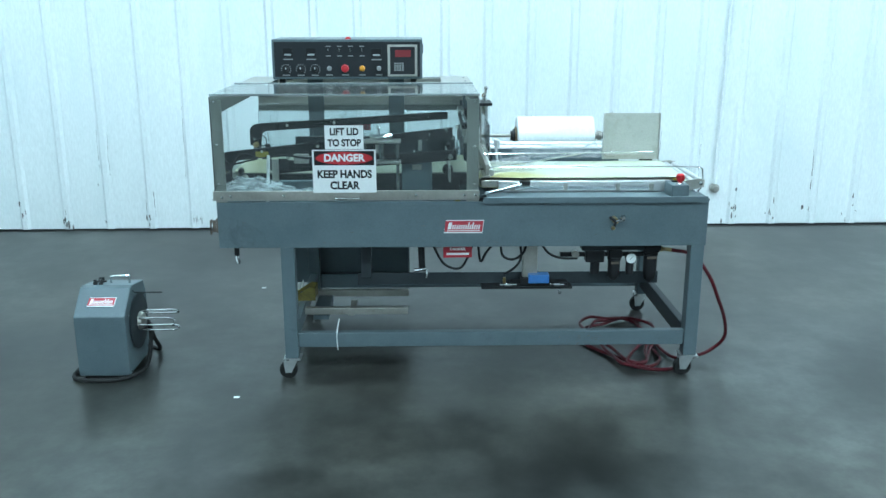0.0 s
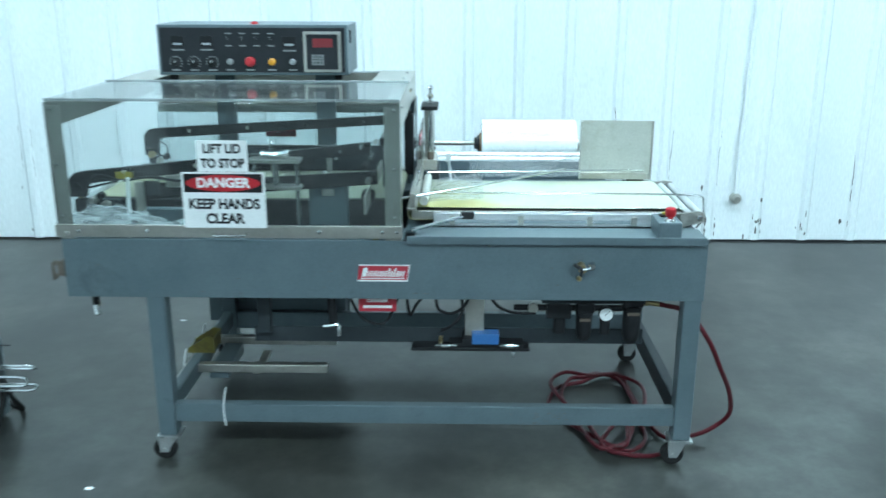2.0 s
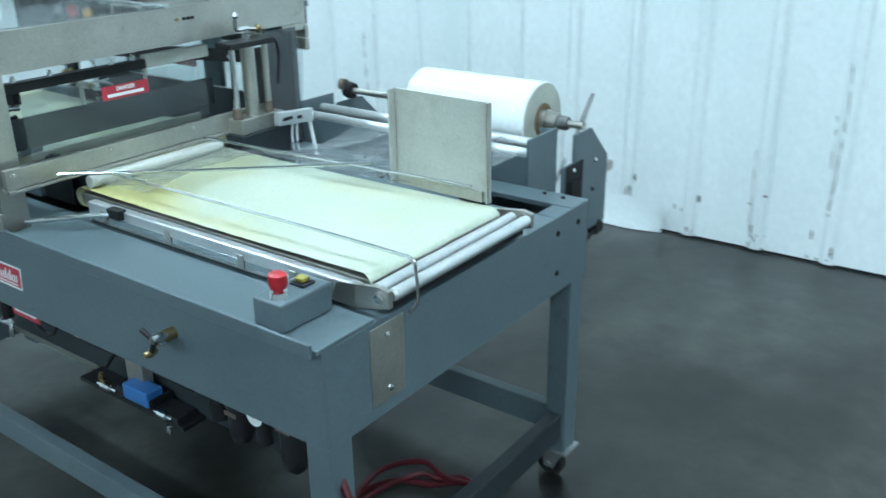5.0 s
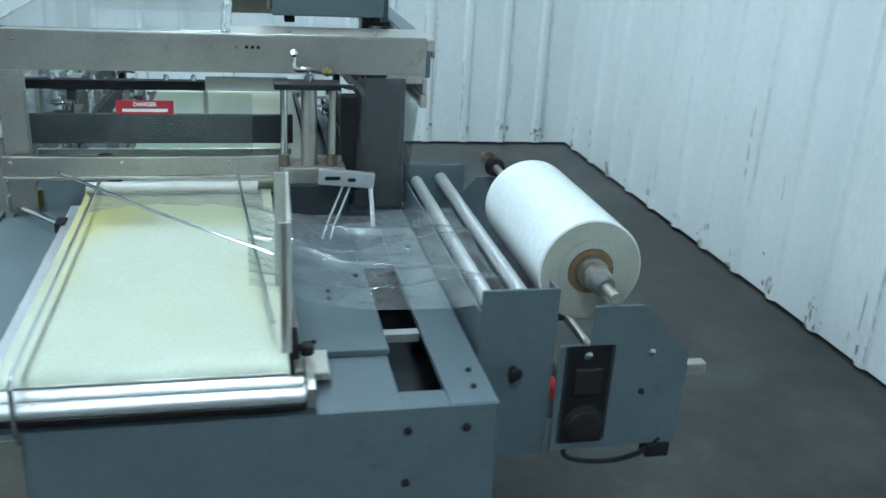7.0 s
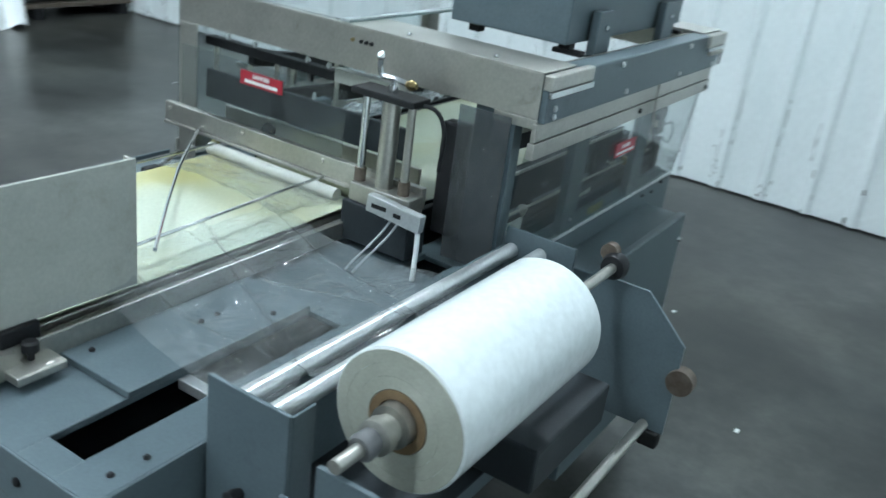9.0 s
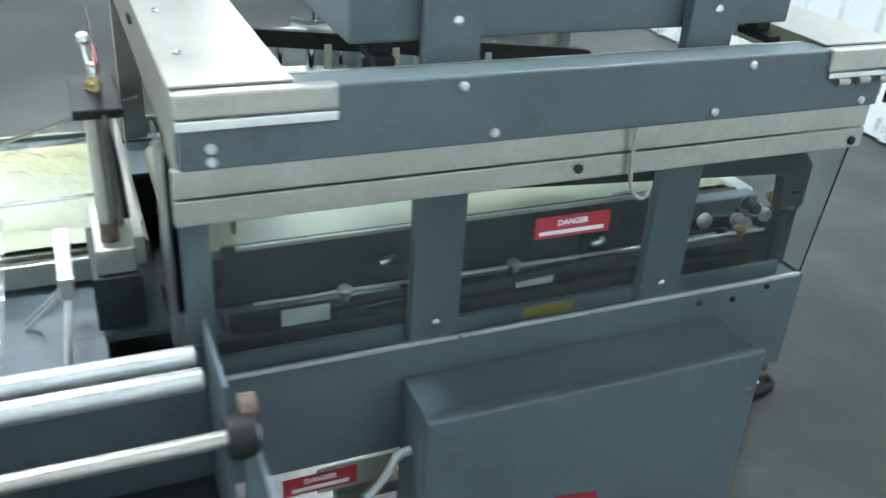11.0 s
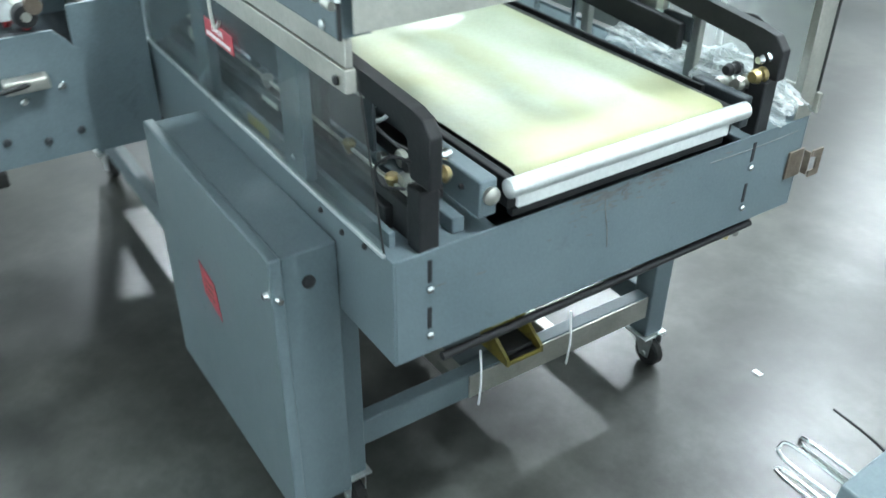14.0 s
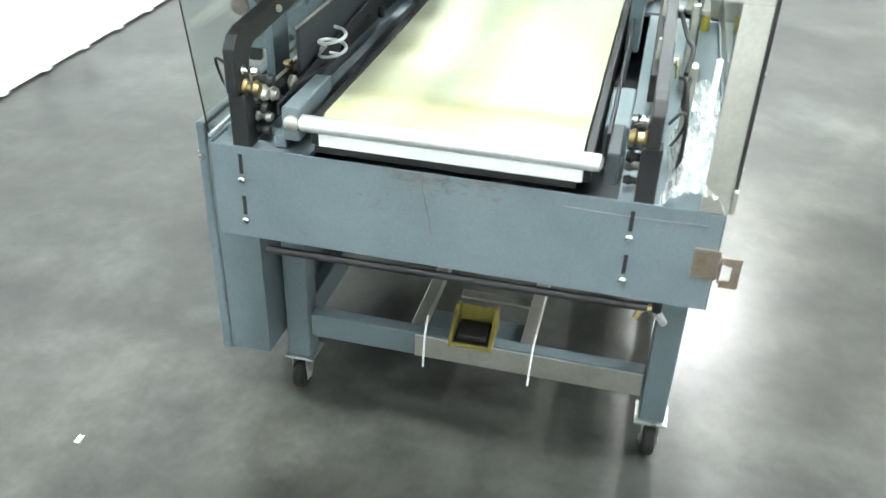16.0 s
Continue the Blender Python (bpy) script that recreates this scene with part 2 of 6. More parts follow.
def concrete():
    """Worn power-floated concrete: clouds, trowel swirls, dark tyre-rubbed patches and fine grit, all soft-edged."""
    m = bpy.data.materials.new("polished_concrete")
    m.use_nodes = True
    n, l = m.node_tree.nodes, m.node_tree.links
    p = n["Principled BSDF"]
    geo = n.new("ShaderNodeNewGeometry")

    def cloud(scale, detail, rough, warp, low, high, stretch=(1, 1, 1)):
        v = n.new("ShaderNodeVectorMath")
        v.operation = "MULTIPLY_ADD"
        v.inputs[1].default_value, v.inputs[2].default_value = stretch, (3.13, 7.71, 0.437)
        l.new(geo.outputs["Position"], v.inputs[0])
        t = n.new("ShaderNodeTexNoise")
        t.inputs["Scale"].default_value, t.inputs["Detail"].default_value = scale, detail
        t.inputs["Roughness"].default_value, t.inputs["Distortion"].default_value = rough, warp
        l.new(v.outputs[0], t.inputs["Vector"])
        r = n.new("ShaderNodeMapRange")
        r.interpolation_type = "SMOOTHSTEP"
        r.inputs["From Min"].default_value, r.inputs["From Max"].default_value = 0.22, 0.78
        r.inputs["To Min"].default_value, r.inputs["To Max"].default_value = low, high
        l.new(t.outputs["Fac"], r.inputs["Value"])
        return r.outputs["Result"]

    def times(a, b):
        k = n.new("ShaderNodeMath")
        k.operation = "MULTIPLY"
        l.new(a, k.inputs[0])
        l.new(b, k.inputs[1])
        return k.outputs[0]

    tone = times(cloud(0.6, 4, 0.55, 0.0, 0.2, 1.75), cloud(2.3, 4, 0.55, 0.0, 0.4, 1.55, (1, 0.7, 1)))
    tone = times(tone, cloud(8, 5, 0.62, 0.0, 0.6, 1.42))
    tone = times(tone, cloud(45, 2, 0.5, 0, 0.92, 1.08))
    hue = n.new("ShaderNodeMix")
    hue.data_type = "RGBA"
    hue.inputs["A"].default_value, hue.inputs["B"].default_value = (0.029, 0.0285, 0.024, 1), (0.027, 0.029, 0.027, 1)
    l.new(cloud(0.7, 2, 0.5, 0.0, 0, 1), hue.inputs["Factor"])
    scale = n.new("ShaderNodeVectorMath")
    scale.operation = "SCALE"
    l.new(hue.outputs["Result"], scale.inputs[0])
    l.new(tone, scale.inputs["Scale"])
    l.new(scale.outputs[0], p.inputs["Base Color"])
    l.new(cloud(1.3, 3, 0.5, 0.0, 0.281, 0.325), p.inputs["Roughness"])
    p.inputs["Specular IOR Level"].default_value = 0.42
    return m


CONCRETE = concrete()
WALLPAINT = material("white_painted_sheet_metal", (0.76, 0.81, 0.81), (0.84, 0.88, 0.88), 0.34, 0, 2.0, 90, 0.05, (0.60, 0.67, 0.67), 2.6, 0.5, 0.3, (1, 1, 0.3))
GRIME = material("black_wall_grime", (0.07, 0.07, 0.065), (0.20, 0.20, 0.185), 0.8, 0, 30, 160, 0.1)
# Unseen ceiling and far walls; tones chosen for the bounce light they give
CEILING = material("pale_bounce_ceiling", (0.50, 0.515, 0.515), (0.58, 0.595, 0.595), 0.8, 0, 2, 60, 0.05)
FARWALL = material("grey_bounce_wall", (0.42, 0.44, 0.44), (0.5, 0.52, 0.52), 0.7, 0, 2, 60, 0.05)
LAMP = glow("high_bay_lamp_face", (0.86, 0.97, 1.0), 235.0)
ZINC = material("zinc_plated_caster", (0.5, 0.52, 0.52), (0.66, 0.68, 0.68), 0.3, 0.85, 18, 140, 0.05)
DARKLOAD = material("dark_wrapped_load", (0.02, 0.022, 0.025), (0.05, 0.052, 0.055), 0.35, 0, 6, 60, 0.2)


# ---- mesh tools ----
OFFSET = {}


def thing(name, base, label, category, group="", m=None):
    ob = new(name)
    ob.matrix_basis = m if m else Matrix.Translation(base)
    ob.empty_display_size = 0.05
    OFFSET[ob.name] = Vector((0, 0, 0)) if m else Vector(base)
    return tagged(ob, label, category, group)


def part(name, bm, mat, parent=None, label="", smooth=False):
    """Links a bmesh as one mesh object, its origin in its own middle, under a thing or a part."""
    vs = [v.co for v in bm.verts]
    lo = Vector([min(v[i] for v in vs) for i in range(3)])
    hi = Vector([max(v[i] for v in vs) for i in range(3)])
    c = (lo + hi) / 2
    bmesh.ops.translate(bm, verts=bm.verts, vec=-c)
    bmesh.ops.recalc_face_normals(bm, faces=bm.faces)
    me = bpy.data.meshes.new(name)
    bm.to_mesh(me)
    bm.free()
    if smooth:
        for f in me.polygons:
            f.use_smooth = True
        me.set_sharp_from_angle(angle=radians(40))
    for x in mat if isinstance(mat, (list, tuple)) else (mat,):
        me.materials.append(x)
    ob = new(name, me)
    if parent:
        ob.parent = parent
        ob.location = c - OFFSET[parent.name]
    else:
        ob.location = c
    OFFSET[ob.name] = c
    if label:
        tagged(ob, label)
    return ob


def add_box(bm, lo, hi, bevel=0.0, seg=2, turn=None):
    lo, hi = Vector(lo), Vector(hi)
    made = bmesh.ops.create_cube(bm, size=1, matrix=Matrix.LocRotScale((lo + hi) / 2, None, hi - lo))
    vs = made["verts"]
    if bevel:
        es = list({e for v in vs for e in v.link_edges})
        r = bmesh.ops.bevel(bm, geom=es, offset=min(bevel, min(hi - lo) * 0.45), segments=seg, affect="EDGES", profile=0.5)
        vs = r["verts"]
    if turn:
        bmesh.ops.transform(bm, matrix=turn, verts=vs)
    return bm


def box(name, lo, hi, mat, parent=None, bevel=0.003, label="", seg=2, turn=None):
    lo, hi = [min(a, b) for a, b in zip(lo, hi)], [max(a, b) for a, b in zip(lo, hi)]
    return part(name, add_box(bmesh.new(), lo, hi, bevel, seg, turn), mat, parent, label)


def add_rod(bm, a, b, r, seg=16, r2=None, caps=True):
    a, b = Vector(a), Vector(b)
    d = b - a
    m = Matrix.Translation((a + b) / 2) @ d.to_track_quat("Z", "Y").to_matrix().to_4x4()
    bmesh.ops.create_cone(bm, cap_ends=caps, segments=seg, radius1=r, radius2=r if r2 is None else r2, depth=d.length, matrix=m)
    return bm


def rod(name, a, b, r, mat, parent=None, seg=16, label="", r2=None):
    bm = add_rod(bmesh.new(), a, b, r, seg, r2)
    return part(name, bm, mat, parent, label, True)


def lathe(name, a, b, profile, mat, parent=None, seg=24, label="", hollow=False):
    """A turned piece on the axis a-b: profile rows of (share of the way, radius)."""
    a, b = Vector(a), Vector(b)
    q = (b - a).to_track_quat("Z", "Y").to_matrix()
    bm = bmesh.new()
    rings = []
    for s, r in profile:
        c = a.lerp(b, s)
        rings.append([bm.verts.new(c + q @ Vector((r * math.cos(k * math.tau / seg), r * math.sin(k * math.tau / seg), 0))) for k in range(seg)])
    for u, v in zip(rings, rings[1:] + rings[:1] if hollow else rings[1:]):
        for k in range(seg):
            bm.faces.new((u[k], u[(k + 1) % seg], v[(k + 1) % seg], v[k]))
    if not hollow:
        bm.faces.new(rings[0][::-1])
        bm.faces.new(rings[-1])
    return part(name, bm, mat, parent, label, True)


def curve_points(pts, n=8):
    """A smooth line through the points."""
    p = [Vector(x) for x in pts]
    p = [2 * p[0] - p[1], *p, 2 * p[-1] - p[-2]]
    out = []
    for i in range(1, len(p) - 2):
        a, b, c, d = p[i - 1 : i + 3]
        for k in range(n):
            t = k / n
            out.append(0.5 * (2 * b + (c - a) * t + (2 * a - 5 * b + 4 * c - d) * t * t + (3 * b - a - 3 * c + d) * t**3))
    return out + [p[-2]]


def add_tube(bm, line, r, seg=8):
    rings, side = [], None
    for i, c in enumerate(line):
        d = (line[min(i + 1, len(line) - 1)] - line[max(i - 1, 0)]).normalized()
        if side is None:
            side = d.orthogonal().normalized()
        side = (side - d * side.dot(d)).normalized()
        up = d.cross(side)
        rings.append([bm.verts.new(c + r * (math.cos(k * math.tau / seg) * side + math.sin(k * math.tau / seg) * up)) for k in range(seg)])
    for u, v in zip(rings, rings[1:]):
        for k in range(seg):
            bm.faces.new((u[k], u[(k + 1) % seg], v[(k + 1) % seg], v[k]))
    bm.faces.new(rings[0][::-1])
    bm.faces.new(rings[-1])
    return bm


def tube(name, pts, r, mat, parent=None, label="", n=8, seg=8):
    return part(name, add_tube(bmesh.new(), curve_points(pts, n) if n > 1 else [Vector(p) for p in pts], r, seg), mat, parent, label, True)


def prism(name, outline, axis, a, b, mat, parent=None, label="", bevel=0.0):
    """An outline (two coordinates, the axis left out) drawn out from a to b."""
    bm = bmesh.new()
    place = {"x": lambda u, v, w: (w, u, v), "y": lambda u, v, w: (u, w, v), "z": lambda u, v, w: (u, v, w)}[axis]
    lo, hi = [bm.verts.new(place(u, v, a)) for u, v in outline], [bm.verts.new(place(u, v, b)) for u, v in outline]
    bm.faces.new(lo)
    bm.faces.new(hi[::-1])
    k = len(outline)
    for i in range(k):
        bm.faces.new((lo[i], lo[(i + 1) % k], hi[(i + 1) % k], hi[i]))
    if bevel:
        bmesh.ops.bevel(bm, geom=list(bm.edges), offset=bevel, segments=2, affect="EDGES", profile=0.5)
    return part(name, bm, mat, parent, label)


def lettering(name, words, size, m, mat, parent, depth=0.0008):
    """Words in the built-in font as a mesh; m places their middle, x along the line and y up."""
    cu = bpy.data.curves.new(name, "FONT")
    cu.body, cu.size, cu.align_x, cu.align_y, cu.extrude = words, size, "CENTER", "CENTER", depth
    cu.offset = size * 0.04
    tmp = bpy.data.objects.new(name, cu)
    scene.collection.objects.link(tmp)
    bpy.context.view_layer.update()
    me = bpy.data.meshes.new_from_object(tmp)
    bpy.data.objects.remove(tmp)
    bm = bmesh.new()
    bm.from_mesh(me)
    bpy.data.meshes.remove(me)
    bmesh.ops.transform(bm, matrix=m, verts=bm.verts)
    if size < 0.03:
        return part(name, bm, mat, parent)
    # large words: each letter a piece of its own
    bmesh.ops.remove_doubles(bm, verts=bm.verts, dist=0.000001)
    left = set(bm.verts)
    while left:
        todo = [left.pop()]
        seen = set(todo)
        while todo:
            for e in todo.pop().link_edges:
                for v in e.verts:
                    if v not in seen:
                        seen.add(v)
                        todo.append(v)
        left -= seen
        one, twin = bmesh.new(), {}
        for v in seen:
            twin[v] = one.verts.new(v.co)
        for f in {f for v in seen for f in v.link_faces}:
            one.faces.new([twin[v] for v in f.verts])
        part("letter", one, mat, parent)
    bm.free()


def screws(parent, places, direction, r=0.007, mat=None, name="screw"):
    for p in places:
        p, d = Vector(p), Vector(direction)
        lathe(name, p, p + d * 0.006, [(0, r * 0.95), (0.55, r), (1, r * 0.55)], mat or CHROME, parent, 8)

def rub_marks(parent, at, along, up, count, wide, high, seed, size=1.0):
    """A scatter of thin uneven scrapes in the paint round a place on a flat face."""
    random.seed(seed)
    bm = bmesh.new()
    at, along, up = Vector(at), Vector(along), Vector(up)
    out = along.cross(up)
    for i in range(count):
        c = at + out * (i / count - 0.5) * 0.0012 + along * max(-2.2 * wide, min(2.2 * wide, random.gauss(0, wide))) + up * max(-1.2 * high, min(1.2 * high, random.gauss(0, high)))
        w, h, lean = size * random.uniform(0.002, 0.016), size * random.uniform(0.0008, 0.003), random.gauss(0, 0.3)
        bm.faces.new([bm.verts.new(c + along * w * math.cos(k) * q + up * (h * math.sin(k) * q + lean * w * math.cos(k) * 0.3)) for k in (0, 0.9, 1.8, 2.7, 3.6, 4.5, 5.4) for q in (random.uniform(0.6, 1.1),)])
    return tagged(part("rubbed_paint", bm, SCUFF, parent, "dark rub marks in the paint"), kind="stuff")


# ---- the hall ----
WALL_Y, WALL_X = 3.08, -2.78
TILT_LEFT = 0.03  # the side wall leans away from square by this much a metre
floor = tagged(box("floor", (-6, -14, -0.12), (11, 4.2, 0.0), CONCRETE, bevel=0), "worn polished grey concrete hall floor with dark stains", "floor", kind="structure")


def ribbed_wall(name, a, b, height, pitch, inward, label, grime):
    """Sheet metal wall between two floor points: flat pans with a narrow raised rib each pitch, grime at the foot."""
    a, b, inward = Vector(a), Vector(b), Vector(inward)
    d = (b - a).normalized()
    length = (b - a).length
    s, depth = 0.0, []
    while s < length - pitch:
        depth += [(s, 0.0), (s + pitch - 0.075, 0.0), (s + pitch - 0.055, 0.022), (s + pitch - 0.02, 0.022)]
        s += pitch
    depth.append((length, 0.0))
    bm = bmesh.new()
    front = [(bm.verts.new(a + d * u + inward * w + Vector((0, 0, 0.012))), bm.verts.new(a + d * u + inward * w + Vector((0, 0, height)))) for u, w in depth]
    back = [(bm.verts.new(a + d * u - inward * 0.12), bm.verts.new(a + d * u - inward * 0.12 + Vector((0, 0, height)))) for u in (0, length)]
    for (p, q), (r, t) in zip(front, front[1:]):
        bm.faces.new((p, r, t, q))
    bm.faces.new((back[0][0], back[1][0], back[1][1], back[0][1]))
    wall = tagged(part(name, bm, WALLPAINT), label, "wall", kind="structure")
    random.seed(7)
    bm = bmesh.new()
    s = pitch
    while s < length:
        for _ in range(random.randint(*grime)):
            c = a + d * (s - 0.04 + random.gauss(0, 0.035)) + inward * 0.0235 + Vector((0, 0, abs(random.gauss(0, 0.11)) + 0.015))
            w, h = random.uniform(0.002, 0.010), random.uniform(0.006, 0.036)
            ring = [bm.verts.new(c + d * w * math.cos(k) * random.uniform(0.5, 1.2) + Vector((0, 0, h * math.sin(k) * random.uniform(0.5, 1.2)))) for k in (0, 0.8, 1.6, 2.4, 3.2, 4.0, 4.8, 5.6)]
            bm.faces.new(ring)
        for _ in range(random.randint(0, 2)):
            u, z, w = s - 0.075 + random.choice((0, 0.075)) + random.gauss(0, 0.004), random.uniform(0.02, 0.5), random.uniform(0.0012, 0.003)
            end = z + random.uniform(0.1, 0.7)
            old = None
            while z < end:
                u += random.gauss(0, 0.002)
                k = w * random.uniform(0.2, 1.3)
                c = a + d * u + inward * 0.0236 + Vector((0, 0, z))
                row = (bm.verts.new(c - d * k), bm.verts.new(c + d * k))
                if old and random.random() < 0.8:
                    bm.faces.new((old[0], old[1], row[1], row[0]))
                old = row
                z += 0.03
        s += pitch
    tagged(part("wall_grime", bm, GRIME), "black scuffs and grime along the wall foot", "grime", kind="stuff")
    return wall


ribbed_wall("wall_back", (-3.2, WALL_Y - 0.07, 0), (11, WALL_Y + 0.10, 0), 5.6, 0.335, (0, -1, 0), "white painted ribbed sheet metal wall with grimy foot", (2, 10))
ribbed_wall("wall_left", (WALL_X - TILT_LEFT * 15, -12, 0), (WALL_X + TILT_LEFT * 0.2, 3.2, 0), 5.6, 0.285, (1, 0, 0), "white painted ribbed sheet metal side wall with grimy foot", (2, 8))
# two walls and a ceiling out of view, added to close the hall
tagged(box("wall_right", (11, -14, 0), (11.15, 4, 5.6), FARWALL, bevel=0), "unseen grey wall added to close the hall", "wall", kind="structure")
tagged(box("wall_front", (-6, -14.15, 0), (11.15, -14, 5.6), FARWALL, bevel=0), "unseen grey wall added to close the hall", "wall", kind="structure")
tagged(box("ceiling", (-6.2, -14.15, 5.6), (11.15, 4.2, 5.7), CEILING, bevel=0), "unseen pale ceiling added to close the hall and bounce light", "ceiling", kind="structure")
tagged(box("baseboard", (-2.78, WALL_Y - 0.002, 0), (11, WALL_Y + 0.1, 0.012), BLACK, bevel=0), "dark gap line at the wall foot", "trim", kind="structure")


def high_bay(x, y, r=0.27):
    t = thing("high_bay_light", (x, y, 5.2), "round white high bay lamp of an inferred grid with added fill lamps", "ceiling lamp", "high bay lights")
    lathe("shade", (x, y, 5.185), (x, y, 5.42), [(0, r + 0.03), (0, r + 0.04), (0.5, r * 0.8), (0.9, 0.09), (1, 0.07)], GREYPLASTIC, t, 28)
    lathe("lamp_face", (x, y, 5.175), (x, y, 5.184), [(0, r), (1, r)], LAMP, t, 32)
    rod("hanger", (x, y, 5.42), (x, y, 5.6), 0.006, BLACK, t, 6)


# Grid inferred from floor highlights; (-1.6, 0.4) and (8.2, -0.9) added as fill
for x, y in ((-1.6, -10.2), (1.5, -10.2), (4.9, -10.2), (8.4, -10.2), (-0.8, -5.2), (2.3, -5.2), (5.6, -5.2), (8.9, -5.2), (-1.6, 0.4), (1.8, 0.1), (4.9, 0.4), (8.2, -0.9)):
    high_bay(x, y)

# a loose sheet corner bent out at the wall foot, and the crease beside it
bm = bmesh.new()
g = [[bm.verts.new((1.22 + 0.44 * i / 12, WALL_Y - 0.045 - 0.04 * (1 - j / 4) ** 2 * math.sin(math.pi * i / 12), 0.004 + 0.16 * j / 4)) for j in range(5)] for i in range(13)]
for i in range(12):
    for j in range(4):
        bm.faces.new((g[i][j], g[i][j + 1], g[i + 1][j + 1], g[i + 1][j]))
tagged(part("loose_wall_sheet", bm, WALLPAINT, None, "", True), "loose white sheet corner bent out at the wall foot", "wall sheet")
crease = tube("wall_crease", [(0.98, WALL_Y - 0.026, 0.03), (1.05, WALL_Y - 0.026, 0.2), (1.14, WALL_Y - 0.026, 0.42), (1.23, WALL_Y - 0.026, 0.66)], 0.006, GRIME, None, "", 6)
tagged(crease, "dark dented crease in the wall sheet", "crease", kind="structure")

# conduit on the back wall with its outlet
con = thing("wall_conduit", (3.3, WALL_Y - 0.04, 0.29), "thin white conduit pipe with round metal outlet on the wall", "conduit")
rod("pipe", (3.3, WALL_Y - 0.02, 0.33), (3.38, WALL_Y - 0.015, 5.0), 0.014, WALLPAINT, con, 10)
lathe("outlet", (3.3, WALL_Y, 0.315), (3.3, WALL_Y - 0.07, 0.315), [(0, 0.036), (0.6, 0.036), (0.75, 0.026), (1, 0.022)], STEEL, con, 16)

# ---- the wrapping machine ----
L, D, ZB, ZT = 2.26, 1.035, 0.66, 0.875
M = thing("wrapping_machine", (1.1, 0.5, 0), "grey-blue painted shrink wrapping machine on castors with clear guards", "machine")

# the deck box: four side panels and the deck plates
box("front_panel", (0, 0, ZB), (L, 0.004, ZT), PAINT, M, 0.0015)
box("back_panel", (0, D - 0.004, ZB), (L, D, ZT), PAINT, M, 0.0015)
end_l = box("left_end_panel", (0, 0.0045, ZB), (0.004, D - 0.0045, ZT), PAINT, M, 0.0015, "grey-blue end panel with rubbed dark marks")
end_r = box("right_end_panel", (L - 0.004, 0.0045, ZB), (L, D - 0.0045, ZT), PAINT, M, 0.0015)
for y in (0.965, 0.168):
    for z in (0.835, 0.738):
        box("slot", (-0.0015, y - 0.004, z - 0.022), (0.0005, y + 0.004, z + 0.022), BLACK, end_l, 0)
        lathe("bolt", (0, y, z - 0.036), (-0.008, y, z - 0.036), [(0, 0.008), (0.6, 0.008), (1, 0.004)], CHROME, end_l, 8)
for y, z in ((0.868, 0.83), (0.868, 0.72), (0.975, 0.83)):
    lathe("bolt", (L, y, z), (L + 0.006, y, z), [(0, 0.008), (0.6, 0.008), (1, 0.004)], BLACK, end_r, 8)
box("cover_plate", (L, 0.13, 0.69), (L + 0.003, 0.235, 0.865), STEEL, end_r, 0.001, "unpainted metal cover plate on the end")
screws(end_r, [(L + 0.003, 0.18, 0.84), (L + 0.003, 0.185, 0.715)], (1, 0, 0), 0.006)
# deck of the infeed side: sheets with the long slot left open
box("deck_front", (1.24, -0.012, ZT), (2.14, 0.15, 0.885), PAINT, M, 0.002, "grey-blue front deck plate with worn bright edge")
box("deck_edge", (1.215, -0.02, 0.868), (2.25, -0.012, 0.897), PAINT, M, 0.002, "worn edge strip of the deck")
box("deck_end", (2.14, -0.012, ZT), (L, 0.15, 0.885), PAINT, M, 0.002)
box("deck_middle", (1.2, 0.15, 0.86), (L - 0.004, 0.86, 0.874), PAINT, M, 0.002)
box("deck_raised_plate", (1.62, 0.68, 0.8745), (2.06, 0.865, 0.888), PAINT, M, 0.002)
screws(M, [(1.78, 0.77, 0.888), (1.82, 0.77, 0.888), (1.70, 0.84, 0.888), (2.02, 0.72, 0.888), (2.2, 1.0, 0.876), (2.14, 1.005, 0.876), (1.5, 1.0, 0.876)], (0, 0, 1), 0.006, BLACK)
box("deck_back", (1.2, 0.945, 0.862), (L - 0.004, D - 0.004, 0.876), PAINT, M, 0.002)
box("deck_cross_bar", (1.93, 0.86, 0.845), (1.955, 0.945, 0.865), ALU, M, 0.002)
box("deck_slot_end", (L - 0.06, 0.86, 0.862), (L - 0.004, 0.945, 0.8745), PAINT, M, 0.002)
box("deck_bridge", (1.3, 0.86, 0.862), (1.62, 0.945, 0.8745), PAINT, M, 0.002)
box("left_deck_front", (0.004, 0.0045, 0.855), (1.2, 0.2, 0.868), PAINT, M, 0.002)
box("left_deck_back", (0.004, 0.82, 0.855), (1.2, D - 0.0045, 0.868), PAINT, M, 0.002)
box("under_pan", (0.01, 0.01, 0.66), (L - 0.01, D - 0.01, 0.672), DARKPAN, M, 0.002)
lathe("screw", (1.5, -0.001, 0.862), (1.5, -0.007, 0.862), [(0, 0.006), (1, 0.004)], CHROME, M, 8)

